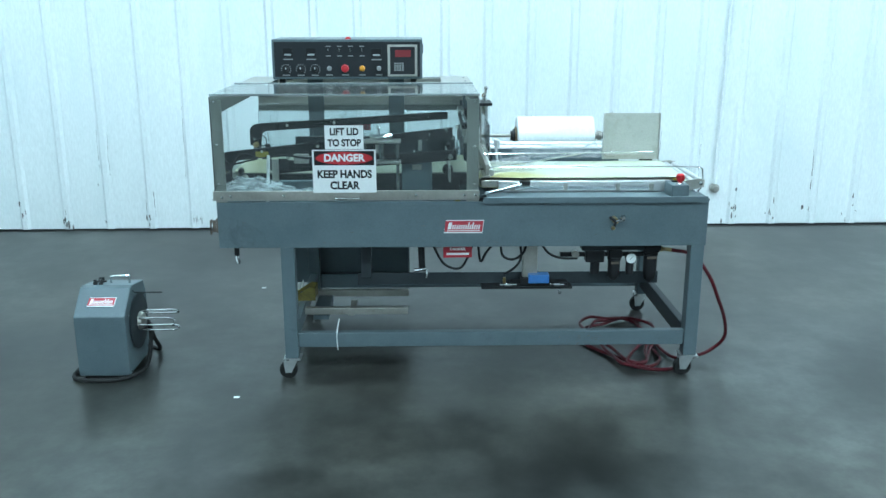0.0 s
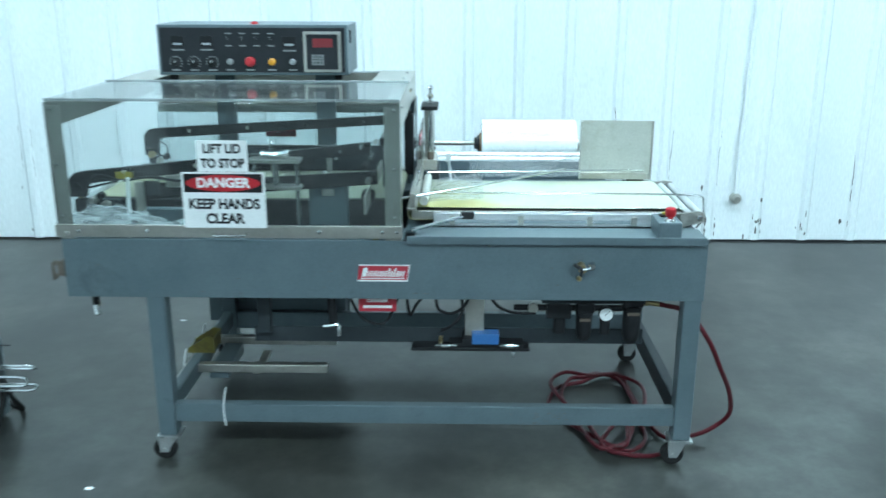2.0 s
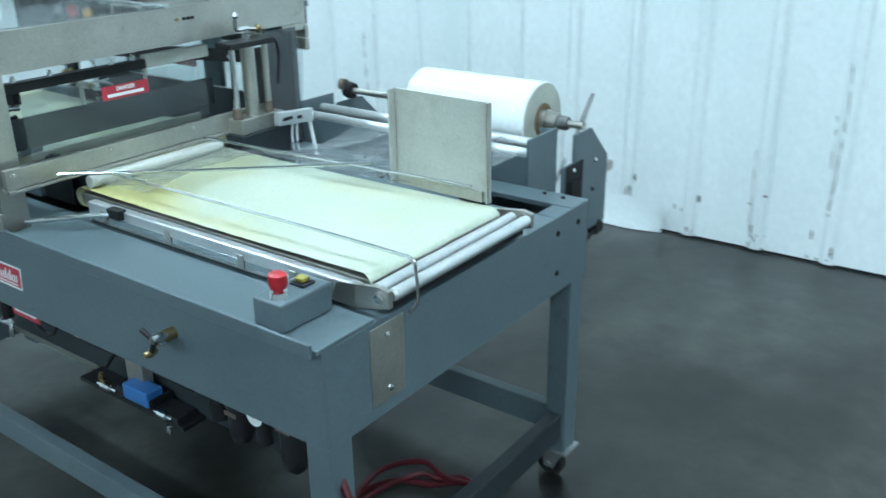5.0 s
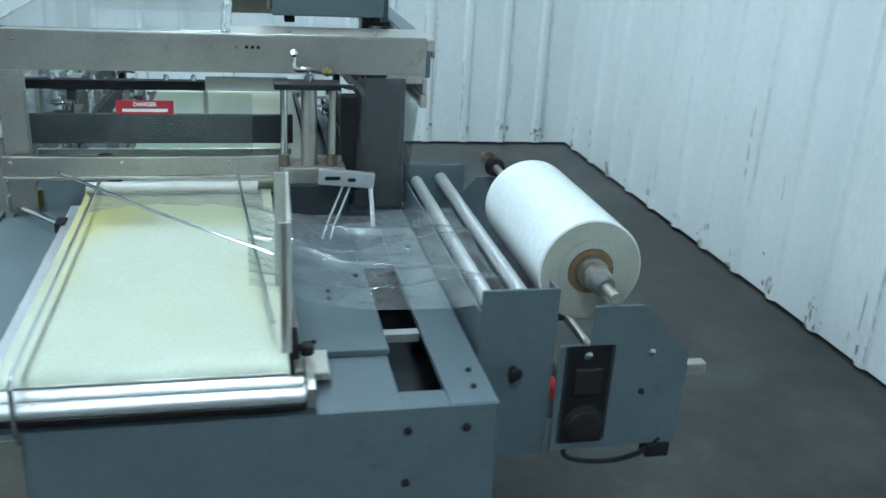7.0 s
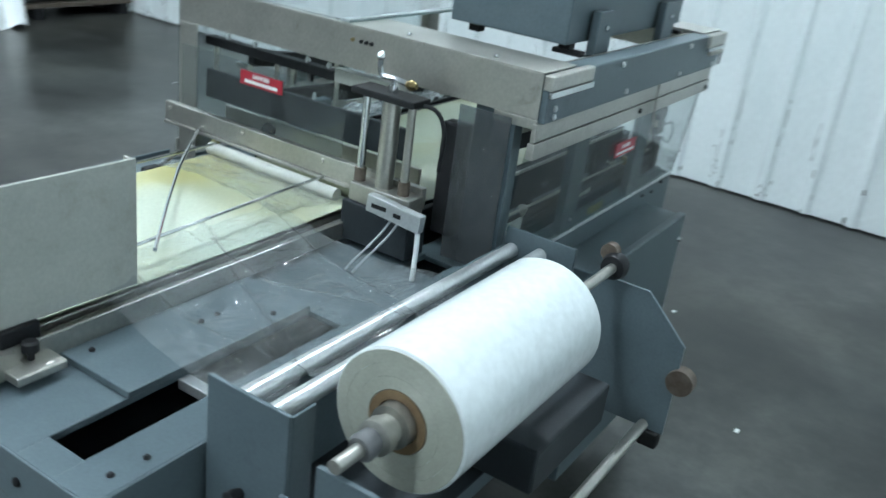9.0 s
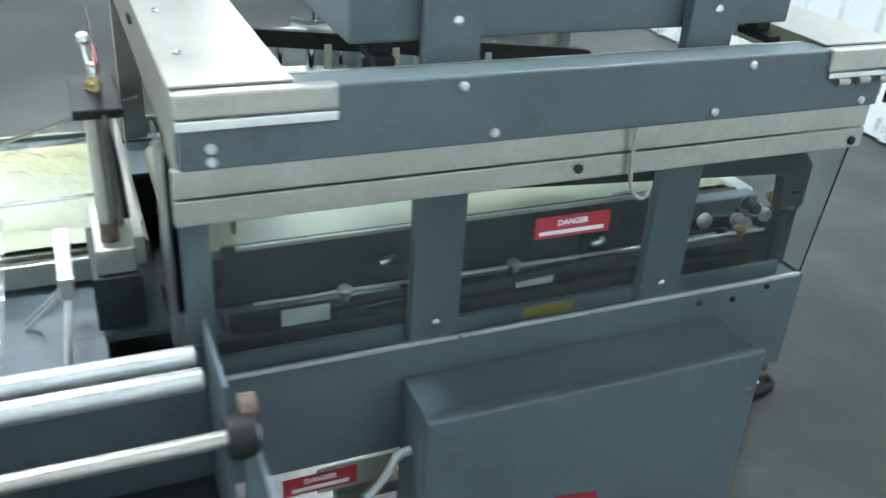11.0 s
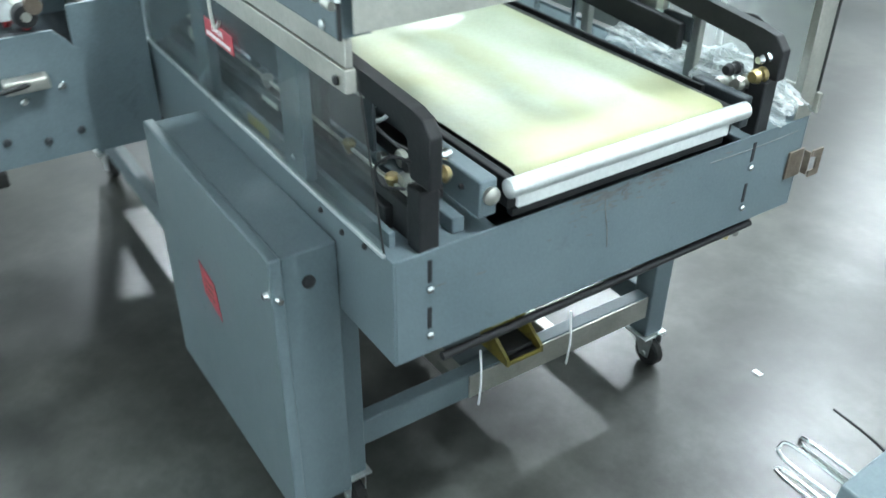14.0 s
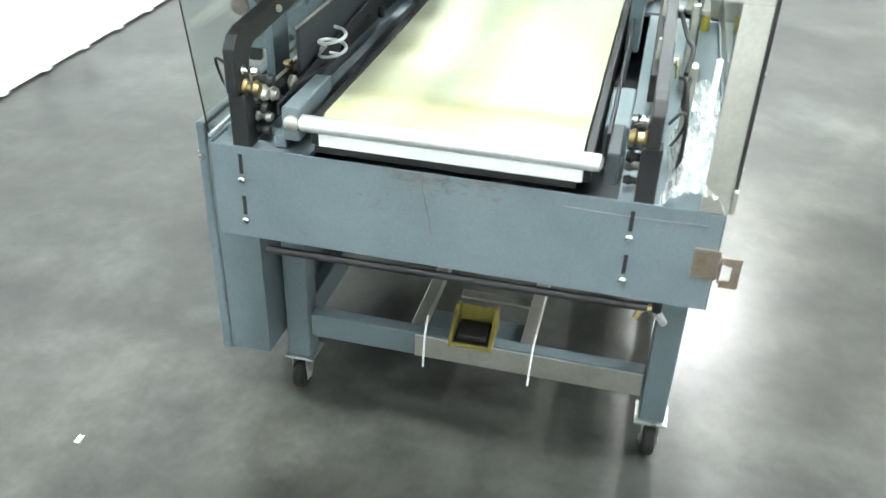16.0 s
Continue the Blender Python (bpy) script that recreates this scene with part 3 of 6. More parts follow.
# ---- undercarriage ----
for x in (0.31, 2.225):
    for y in (0.03, 0.982):
        leg = box("leg", (x - 0.032, y - 0.025, 0.108), (x + 0.032, y + 0.04, ZB), PAINT, M, 0.004)
        cx, cy = x - 0.01, y + 0.005
        cas = part("caster", add_box(bmesh.new(), (x - 0.042, y - 0.034, 0.101), (x + 0.042, y + 0.049, 0.108), 0.001), ZINC, M, "zinc-plated swivel castor with black wheel")
        prism("fork", [(cx - 0.036, 0.101), (cx + 0.036, 0.101), (cx + 0.002, 0.032), (cx - 0.028, 0.032)], "y", cy - 0.021, cy - 0.018, ZINC, cas)
        prism("fork", [(cx - 0.036, 0.101), (cx + 0.036, 0.101), (cx + 0.002, 0.032), (cx - 0.028, 0.032)], "y", cy + 0.018, cy + 0.021, ZINC, cas)
        lathe("wheel", (cx - 0.014, cy - 0.016, 0.043), (cx - 0.014, cy + 0.016, 0.043), [(0, 0.026), (0.02, 0.038), (0.2, 0.043), (0.8, 0.043), (0.98, 0.038), (1, 0.026)], RUBBER, cas, 24)
        rod("axle", (cx - 0.014, cy - 0.025, 0.043), (cx - 0.014, cy + 0.025, 0.043), 0.008, ZINC, cas, 10)
box("front_rail", (0.3425, 0.012, 0.163), (2.1925, 0.05, 0.236), PAINT, M, 0.004, "long grey-blue lower rail with scuffed paint")
box("end_rail", (0.29, 0.071, 0.175), (0.33, 0.956, 0.248), PAINT, M, 0.004)
box("rail_shoe", (0.284, 0.075, 0.178), (0.2895, 0.665, 0.246), STEEL, M, 0.002, "bare metal shoe plate on the end rail")
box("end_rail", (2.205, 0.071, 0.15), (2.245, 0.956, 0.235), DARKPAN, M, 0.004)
box("cross_member", (0.37, 0.38, 0.17), (0.45, 0.65, 0.215), PAINT, M, 0.003)
for y in (0.36, 0.655):
    box("stay", (0.3305, y, 0.205), (0.86, y + 0.035, 0.24), STEEL, M, 0.003)
box("stay_cross", (0.55, 0.37, 0.195), (0.585, 0.60, 0.2045), STEEL, M, 0.003)
# hanging tray, shelf and pneumatics under the deck
box("back_rail", (0.3425, 0.982, 0.15), (2.1925, 1.02, 0.235), PAINT, M, 0.004)

# ---- infeed conveyor ----
conv = part("infeed_conveyor", add_box(bmesh.new(), (1.22, 0.20, 0.90), (2.215, 0.66, 0.935), 0.003), STEEL, M, "infeed conveyor bed carrying a cream belt")


def belt_mesh(x0, x1, y0, y1, z, drop, sag_left, sag_right):
    """A belt top with a slight sag, wrapped round its end rollers."""
    bm = bmesh.new()
    line = []
    r = drop / 2
    for k in range(9):
        a = math.pi / 2 + math.pi * k / 8
        line.append((x0 + r * math.cos(a), z - r + r * math.sin(a)))
    for k in range(9):
        a = -math.pi / 2 + math.pi * k / 8
        line.append((x1 + r * math.cos(a), z - r + r * math.sin(a)))
    for k in range(1, 20):
        t = k / 20
        line.append((x1 + (x0 - x1) * t, z - 0.004 * math.sin(math.pi * t)))
    ny = 10
    rows = [[bm.verts.new((x, y0 + (y1 - y0) * j / ny, w)) for j in range(ny + 1)] for x, w in line]
    for i in range(len(rows)):
        u, v = rows[i], rows[(i + 1) % len(rows)]
        for j in range(ny):
            bm.faces.new((u[j], u[j + 1], v[j + 1], v[j]))
    return bm


part("belt", belt_mesh(1.23, 2.19, 0.195, 0.665, 0.950, 0.05, 0, 0), BELT, conv, "cream conveyor belt with yellowed streaks", True)
for x in (2.236, 2.276):
    lathe("end_roller", (x, 0.185, 0.925), (x, 0.69, 0.925), [(0, 0.008), (0.01, 0.0135), (0.99, 0.0135), (1, 0.008)], ALU, conv, 20, "bright aluminium end roller")
box("side_rail", (1.3, 0.165, 0.885), (2.2, 0.19, 0.935), ALU, conv, 0.003, "ribbed aluminium side rail")
box("side_rail_groove", (1.34, 0.162, 0.896), (2.02, 0.1645, 0.912), CHROME, conv, 0.001)
for x in (1.36, 1.61, 1.86, 2.02):
    box("rail_stud", (x, 0.158, 0.89), (x + 0.02, 0.1615, 0.925), STEEL, conv, 0.002)
box("side_rail", (1.3, 0.672, 0.885), (2.2, 0.69, 0.93), STEEL, conv, 0.003)
for y in (0.165, 0.692):
    prism("roller_bracket", [(2.13, 0.89), (2.20, 0.885), (2.285, 0.905), (2.285, 0.94), (2.26, 0.945), (2.15, 0.93)], "y", y, y + 0.012, STEEL, conv, "worn roller end bracket")
    lathe("nut", (2.265, y, 0.925), (2.265, y - 0.012, 0.925), [(0, 0.011), (0.9, 0.011), (1, 0.008)], CHROME, conv, 6)
# black bar paints the shade under the end rollers
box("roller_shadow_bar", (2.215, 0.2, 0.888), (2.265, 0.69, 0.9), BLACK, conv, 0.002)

# upright film plate beside the belt
SWING = Matrix.Translation((2.186, 0.66, 0)) @ Matrix.Rotation(radians(-2), 4, "Z") @ Matrix.Translation((-2.186, -0.66, 0))
plate = part("film_guide_plate", add_box(bmesh.new(), (1.89, 0.664, 0.957), (2.186, 0.670, 1.199), 0.001, turn=SWING), CREAMPLATE, M, "upright worn cream metal guide plate with folded flanges")
box("flange", (2.181, 0.652, 0.957), (2.186, 0.6635, 1.199), STEEL, plate, 0.001, turn=SWING)
box("flange", (1.89, 0.642, 0.957), (1.896, 0.6635, 1.197), CREAMPLATE, plate, 0.001, turn=SWING)
box("foot", (1.9, 0.655, 0.957), (2.17, 0.6635, 0.985), STEEL, plate, 0.002, turn=SWING)
box("clamp", (2.08, 0.675, 0.889), (2.17, 0.74, 0.905), STEEL, plate, 0.003)
box("clamp", (2.09, 0.672, 0.905), (2.16, 0.685, 0.96), BLACK, plate, 0.003)
lathe("knob", (2.12, 0.70, 0.905), (2.12, 0.70, 0.94), [(0, 0.006), (0.4, 0.006), (0.45, 0.014), (0.9, 0.014), (1, 0.01)], BLACK, plate, 12)

# bent wire guard rails
tube("wire_guide", [(1.28, 0.235, 0.992), (1.9, 0.238, 0.992), (2.22, 0.238, 0.99), (2.285, 0.238, 0.985), (2.295, 0.238, 0.96), (2.297, 0.238, 0.9), (2.275, 0.235, 0.865)], 0.004, CHROME, M, "thin bent wire guide rail", 6)
tube("diagonal_wire", [(1.16, 0.07, 1.005), (1.5, 0.345, 1.003), (1.83, 0.655, 1.0)], 0.0045, CHROME, M, "straight diagonal film turning rod", 2)
tube("cross_wire", [(1.26, 0.58, 1.0), (1.6, 0.6, 1.0), (2.15, 0.64, 1.0)], 0.004, CHROME, M, "", 2)
tube("support_rod", [(1.23, 0.035, 0.905), (1.42, 0.165, 0.925)], 0.007, CHROME, M, "", 1)
box("support_rod_tip", (1.40, 0.15, 0.915), (1.45, 0.175, 0.94), BLACK, M, 0.003)

# stop button box
eb = part("button_box", add_box(bmesh.new(), (2.085, 0.0, 0.8855), (2.165, 0.135, 0.945), 0.004), PAINT, M, "small grey button box on the deck corner")
lathe("stop_button", (2.128, 0.03, 0.945), (2.128, 0.03, 0.995), [(0, 0.010), (0.3, 0.010), (0.35, 0.016), (0.6, 0.0195), (0.9, 0.018), (1, 0.010)], RED, eb, 20, "red mushroom stop button")
lathe("collar", (2.128, 0.03, 0.945), (2.128, 0.03, 0.955), [(0, 0.02), (1, 0.017)], CHROME, eb, 16)
box("start_button", (2.105, 0.078, 0.945), (2.145, 0.112, 0.952), BLACK, eb, 0.003)
box("start_button_cap", (2.113, 0.085, 0.952), (2.137, 0.105, 0.961), YELLOW, eb, 0.003)

# valve on the front panel and the maker's plate
vx, vz = 1.822, 0.79
val = part("hand_valve", add_rod(bmesh.new(), (vx, 0, vz), (vx, -0.05, vz), 0.014), BRASS, M, "small brass and black hand valve")
for a in (0.3, 2.4, 4.5):
    rod("lever", (vx, -0.05, vz), (vx + 0.042 * math.cos(a), -0.055, vz + 0.03 * math.sin(a)), 0.006, BLACK if a > 2 else CHROME, val, 8)
lathe("knob", (vx + 0.03, -0.04, vz + 0.02), (vx + 0.03, -0.075, vz + 0.02), [(0, 0.007), (0.5, 0.012), (1, 0.008)], CHROME, val, 12)
lathe("knob", (vx - 0.012, -0.04, vz - 0.03), (vx - 0.012, -0.07, vz - 0.03), [(0, 0.006), (0.5, 0.01), (1, 0.006)], BRASS, val, 12)


def maker_plate(parent, m, w, h):
    """Red slanted plate with a pale stroke in place of its writing."""
    bm = bmesh.new()
    pts = [(-w / 2, -h / 2), (w / 2 - h * 0.15, -h / 2), (w / 2, h / 2), (-w / 2 + h * 0.15, h / 2)]
    lo = [bm.verts.new((u, v, 0)) for u, v in pts]
    hi = [bm.verts.new((u, v, 0.002)) for u, v in pts]
    bm.faces.new(hi)
    for i in range(4):
        bm.faces.new((lo[i], lo[(i + 1) % 4], hi[(i + 1) % 4], hi[i]))
    bmesh.ops.transform(bm, matrix=m, verts=bm.verts)
    pl = part("maker_plate", bm, WHITE, parent, "red maker's plate with white border and stroke")
    for name, k, (x0, y0, x1, y1), mat in (("plate_field", 0.0028, (-0.475, -0.40, 0.46, 0.44), REDLABEL), ("plate_line", 0.0034, (-0.42, -0.33, 0.40, -0.27), WHITE)):
        bm = bmesh.new()
        bm.faces.new([bm.verts.new((w * x + h * y * 0.12, h * y, k)) for x, y in ((x0, y0), (x1, y0), (x1, y1), (x0, y1))])
        bmesh.ops.transform(bm, matrix=m, verts=bm.verts)
        part(name, bm, mat, pl)
    for q in range(15):
        x0, tall = -0.40 + q * 0.054, (0.34 if q in (0, 1, 9, 11) else 0.16)
        wide = 0.034 if q else 0.06
        bm = bmesh.new()
        bm.faces.new([bm.verts.new((w * x + h * y * 0.22, h * y, 0.0034)) for x, y in ((x0, -0.2), (x0 + wide, -0.2), (x0 + wide, tall), (x0, tall - 0.05))])
        bmesh.ops.transform(bm, matrix=m, verts=bm.verts)
        part("plate_stroke", bm, WHITE, pl)


FRONT = Matrix.Rotation(radians(90), 4, "X")  # x along, y up, facing -y
BACK = Matrix.Rotation(radians(180), 4, "Z") @ FRONT
RIGHT = Matrix.Rotation(radians(90), 4, "Z") @ FRONT  # facing +x
maker_plate(M, Matrix.Translation((1.13, 0, 0.757)) @ FRONT, 0.187, 0.062)

# ---- the hood over the sealing head ----
HX, HZ, HB = 1.195, 1.355, 1.085
hood = part("hood_side", add_box(bmesh.new(), (HX - 0.004, 0.0, 1.258), (HX, HB, HZ), 0.001), STEEL, M, "dull stainless hood side frame")
box("post", (HX - 0.004, 0.0, 0.876), (HX, 0.066, 1.2575), STEEL, hood, 0.001)
box("post_return", (HX - 0.055, 0.0, 0.876), (HX - 0.0045, 0.003, 1.34), STEEL, hood, 0.001)
box("top_strip", (HX - 0.155, 0.55, HZ), (HX, HB, HZ + 0.004), STEEL, hood, 0.001, "flat stainless top strip")
box("top_lip", (HX - 0.05, 0.0, HZ), (HX, 0.5495, HZ + 0.003), STEEL, hood, 0.001)
box("back_foot", (HX - 0.05, 0.98, 1.235), (HX, HB, 1.2575), STEEL, hood, 0.002)
for y in (0.615, 0.64, 0.655, 0.67):
    lathe("screw", (HX, y - 0.03, 1.325), (HX + 0.006, y - 0.03, 1.325), [(0, 0.005), (1, 0.004)], BLACK if y > 0.62 else BRASS, hood, 8)
screws(hood, [(HX, 0.05, 1.33), (HX - 0.02, 0.02, HZ + 0.003), (HX - 0.02, 0.52, HZ + 0.003), (HX - 0.03, 0.72, HZ + 0.004), (HX - 0.03, 0.95, HZ + 0.004)], (0, 0, 1), 0.006)
hood2 = part("hood_side", add_box(bmesh.new(), (0.0, 0.0, 1.262), (0.004, HB, HZ), 0.001), STEEL, M, "dull stainless hood side rail")
box("top_strip", (0.0, 0.55, HZ), (0.155, HB, HZ + 0.004), STEEL, hood2, 0.001, "flat stainless top strip")
box("post", (0.0, 0.0, 0.876), (0.004, 0.05, 1.2615), STEEL, hood2, 0.001)
box("post_return", (0.0045, 0.0, 0.876), (0.05, 0.003, 1.34), STEEL, hood2, 0.001)
lathe("hinge_knob", (-0.002, 0.3, 1.3), (-0.03, 0.3, 1.3), [(0, 0.012), (0.7, 0.014), (1, 0.008)], BLACK, hood2, 12)
# hinged clear lid: front sheet, top sheet, bottom bar with handle
lid = part("lid_front", add_box(bmesh.new(), (0.001, -0.006, 0.93), (HX - 0.001, -0.001, 1.352), 0.001), GUARD, M, "clear plastic front lid of the hood")
box("lid_top", (0.006, 0.0, HZ + 0.0045), (HX - 0.002, 0.545, HZ + 0.009), GUARD, M, 0.001, "clear plastic top of the lid")
box("lid_edge", (0.0, -0.006, HZ), (HX, -0.0005, HZ + 0.010), GUARDEDGE, M, 0.001, "pale cut edge of the clear lid")
box("lid_seam", (0.0, 0.546, HZ + 0.0045), (HX, 0.57, HZ + 0.012), GUARDEDGE, M, 0.001)
box("lid_side_edge", (-0.0025, -0.0075, 0.93), (0.0005, -0.0005, 1.352), RUBBER, lid, 0.001, "dark sealed edge of the clear lid")
bar = box("lid_bar", (-0.012, -0.009, 0.884), (HX + 0.004, -0.0005, 0.929), STEEL, M, 0.002, "stainless bottom bar of the lid")
screws(bar, [(0.03, -0.009, 0.90), (0.07, -0.009, 0.906), (0.31, -0.009, 0.908), (0.91, -0.009, 0.908), (1.13, -0.009, 0.908), (1.18, -0.009, 0.908)], (0, -1, 0), 0.007)
tube("handle", [(0.545, -0.009, 0.9), (0.545, -0.03, 0.899), (0.56, -0.035, 0.899), (0.64, -0.035, 0.899), (0.655, -0.03, 0.899), (0.655, -0.009, 0.9)], 0.004, CHROME, bar, "bent wire pull handle", 5)
screws(lid, [(0.02, -0.006, z) for z in (0.96, 1.14, 1.33)] + [(HX - 0.02, -0.006, z) for z in (0.96, 1.13, 1.33)], (0, -1, 0), 0.006)

# the two signs on the lid
sg = part("danger_sign", add_box(bmesh.new(), (0.444, -0.012, 0.921), (0.730, -0.0075, 1.117), 0.001), WHITE, M, "white, black and red danger sign on the lid")
box("sign_band", (0.452, -0.0128, 1.047), (0.722, -0.0122, 1.112), INK, sg, 0)
bm = bmesh.new()
bmesh.ops.create_circle(bm, cap_ends=True, segments=32, radius=1, matrix=Matrix.Translation((0.587, -0.0134, 1.0795)) @ FRONT @ Matrix.Diagonal((0.128, 0.029, 1, 1)))
part("sign_oval", bm, RED, sg)
lettering("sign_word", "DANGER", 0.045, Matrix.Translation((0.587, -0.0138, 1.0795)) @ FRONT, WHITE, sg, 0.0002)
lettering("sign_word", "KEEP HANDS", 0.049, Matrix.Translation((0.587, -0.0128, 1.005)) @ FRONT @ Matrix.Diagonal((0.86, 1, 1, 1)), INK, sg, 0.0002)
lettering("sign_word", "CLEAR", 0.049, Matrix.Translation((0.587, -0.0128, 0.953)) @ FRONT @ Matrix.Diagonal((0.9, 1, 1, 1)), INK, sg, 0.0002)
sg = part("lid_sign", add_box(bmesh.new(), (0.503, -0.0115, 1.119), (0.676, -0.0075, 1.226), 0.001), WHITE, M, "white sign with black words on the lid")
lettering("sign_word", "LIFT LID", 0.043, Matrix.Translation((0.59, -0.0123, 1.197)) @ FRONT @ Matrix.Diagonal((0.84, 1, 1, 1)), INK, sg, 0.0002)
lettering("sign_word", "TO STOP", 0.043, Matrix.Translation((0.59, -0.0123, 1.147)) @ FRONT @ Matrix.Diagonal((0.84, 1, 1, 1)), INK, sg, 0.0002)

# back of the hood: beam, strip, posts, clear back guard
beam = part("back_beam", add_box(bmesh.new(), (0.02, 1.045, 1.25), (1.19, 1.1, 1.353), 0.004), PAINT, M, "grey-blue back beam with bolt heads")
screws(beam, [(x, 1.10, z) for x, z in ((0.807, 1.338), (0.754, 1.266), (0.312, 1.338), (0.368, 1.266), (1.15, 1.28), (1.15, 1.262), (0.06, 1.262))], (0, 1, 0), 0.0075, ALU, "bolt")
box("end_cap", (0.0, HB, 1.318), (0.155, 1.108, HZ), STEEL, beam, 0.004)
box("end_cap_lip", (0.0, 1.1005, 1.306), (0.155, 1.111, 1.3175), CHROME, beam, 0.003)
for x in (0.03, 0.075, 0.12):
    lathe("hinge_knuckle", (x - 0.012, 1.106, 1.300), (x + 0.012, 1.106, 1.300), [(0, 0.007), (0.1, 0.008), (0.9, 0.008), (1, 0.007)], STEEL, beam, 12)
box("end_stop", (0.004, 1.1005, 1.255), (0.009, 1.106, 1.352), BLACK, beam, 0.001)
box("end_cap", (0.985, HB + 0.0005, 1.322), (1.193, 1.108, HZ), STEEL, beam, 0.004)
box("end_cap_lip", (0.985, 1.1005, 1.306), (1.193, 1.111, 1.3215), CHROME, beam, 0.003)
box("guard_strip", (0.02, 1.078, 1.209), (1.2, 1.090, 1.2495), STEEL, M, 0.002, "stainless strip holding the clear back guard")
strip = box("guard_strip", (0.02, 1.074, 1.170), (1.2, 1.092, 1.2065), STEEL, M, 0.002)
screws(strip, [(0.045, 1.092, 1.184), (0.6, 1.092, 1.19)], (0, 1, 0), 0.008, BLACK)
prism("back_guard", [(1.038, 0.885), (1.042, 0.885), (1.074, 1.2), (1.070, 1.2)], "x", 0.02, 1.19, GUARD, M, "clear plastic guard along the back")
box("guard_foot_edge", (0.02, 1.0365, 0.8765), (1.19, 1.0435, 0.884), ALU, M, 0.001, "bright cut edge of the clear guard")
prism("guard_side_edge", [(1.0385, 0.886), (1.0415, 0.886), (1.071, 1.169), (1.068, 1.169)], "x", 0.0178, 0.0195, RUBBER, M, "dark sealed edge of the clear guard")
tube("wire_loop", [(0.512, 1.101, 1.252), (0.510, 1.101, 1.2), (0.505, 1.103, 1.155), (0.492, 1.105, 1.135), (0.478, 1.105, 1.132), (0.468, 1.102, 1.145)], 0.0035, STEEL, M, "", 6)
box("hood_back_panel", (0.14, 1.0365, 1.212), (1.16, 1.0405, 1.352), STEEL, M, 0.001, "dull stainless back panel inside the hood")
for x in (0.797, 0.35):
    pst = box("back_post", (x - 0.043, 1.012, 0.878), (x + 0.043, 1.034, 1.45), PAINT, M, 0.002, "grey-blue upright post")
    screws(pst, [(x, 1.034, 0.912), (x - 0.005, 1.034, 1.41)], (0, 1, 0), 0.008)
dl = part("red_label", add_box(bmesh.new(), (0.509, 1.0665, 1.060), (0.648, 1.0685, 1.098), 0), REDLABEL, M, "red warning label with white letters")
lettering("label_word", "DANGER", 0.014, Matrix.Translation((0.58, 1.0693, 1.086)) @ BACK, WHITE, dl, 0.0002)
box("label_bar", (0.52, 1.0686, 1.066), (0.64, 1.0691, 1.073), WHITE, dl, 0)
dl = part("yellow_label", add_box(bmesh.new(), (0.518, 1.0124, 0.870), (0.62, 1.0134, 0.893), 0), YELLOW, M, "worn yellow label strip")

# inlet side: clear screen, lower bar, red label, cylinder with its posts
box("inlet_screen", (1.245, 0.07, 1.055), (1.249, 0.62, 1.215), GUARD, M, 0.001, "clear plastic screen at the hood inlet")
lowbar = box("inlet_bar", (1.225, 0.0, 0.995), (1.243, 0.855, 1.045), STEEL, M, 0.002, "dull stainless bar across the inlet")
box("inlet_bar_lip", (1.215, 0.0, 0.985), (1.248, 0.70, 0.994), STEEL, lowbar, 0.002)
screws(lowbar, [(1.243, y, 1.03) for y in (0.02, 0.29, 0.56)], (1, 0, 0), 0.006, STEEL)
tube("inlet_roller", [(1.266, 0.20, 0.970), (1.266, 0.63, 0.968)], 0.016, OILY, M, "pale film-wrapped roller at the inlet", 1, 12)
dl = part("red_label", add_box(bmesh.new(), (1.2495, 0.285, 1.160), (1.2515, 0.425, 1.195), 0), REDLABEL, M, "red warning label with white letters")
lettering("label_word", "DANGER", 0.014, Matrix.Translation((1.2525, 0.355, 1.185)) @ RIGHT, WHITE, dl, 0.0002)
box("label_bar", (1.2516, 0.30, 1.166), (1.2520, 0.41, 1.174), WHITE, dl, 0)
cyl = part("lift_cylinder", add_rod(bmesh.new(), (1.268, 0.765, 1.03), (1.268, 0.765, 1.235), 0.021, 20), STEEL, M, "pneumatic lift cylinder between two rods", True)
box("cap", (1.235, 0.675, 1.236), (1.305, 0.845, 1.252), BLACK, cyl, 0.003)
box("base", (1.24, 0.69, 0.985), (1.30, 0.86, 1.03), STEEL, cyl, 0.003)
box("lower_block", (1.235, 0.68, 0.89), (1.31, 0.87, 0.985), DARKPAN, cyl, 0.003)
for y in (0.70, 0.825):
    rod("guide_rod", (1.275, y, 1.03), (1.275, y, 1.236), 0.0095, CHROME if y < 0.75 else STEEL, cyl, 14)
    rod("bush", (1.275, y, 1.03), (1.275, y, 1.062), 0.014, RUST, cyl, 14)
lathe("fitting", (1.27, 0.765, 1.252), (1.27, 0.765, 1.285), [(0, 0.012), (0.5, 0.012), (0.6, 0.006), (1, 0.006)], CHROME, cyl, 12)
tube("air_elbow", [(1.27, 0.80, 1.278), (1.27, 0.765, 1.283), (1.27, 0.735, 1.283), (1.272, 0.727, 1.297), (1.274, 0.727, 1.318)], 0.007, CHROME, cyl, "", 5)
lathe("knob", (1.274, 0.727, 1.315), (1.274, 0.727, 1.335), [(0, 0.006), (0.4, 0.011), (0.8, 0.009), (1, 0.004)], CHROME, cyl, 12)
lathe("knob", (1.27, 0.80, 1.278), (1.27, 0.825, 1.278), [(0, 0.008), (0.5, 0.013), (1, 0.007)], BRASS, cyl, 12)
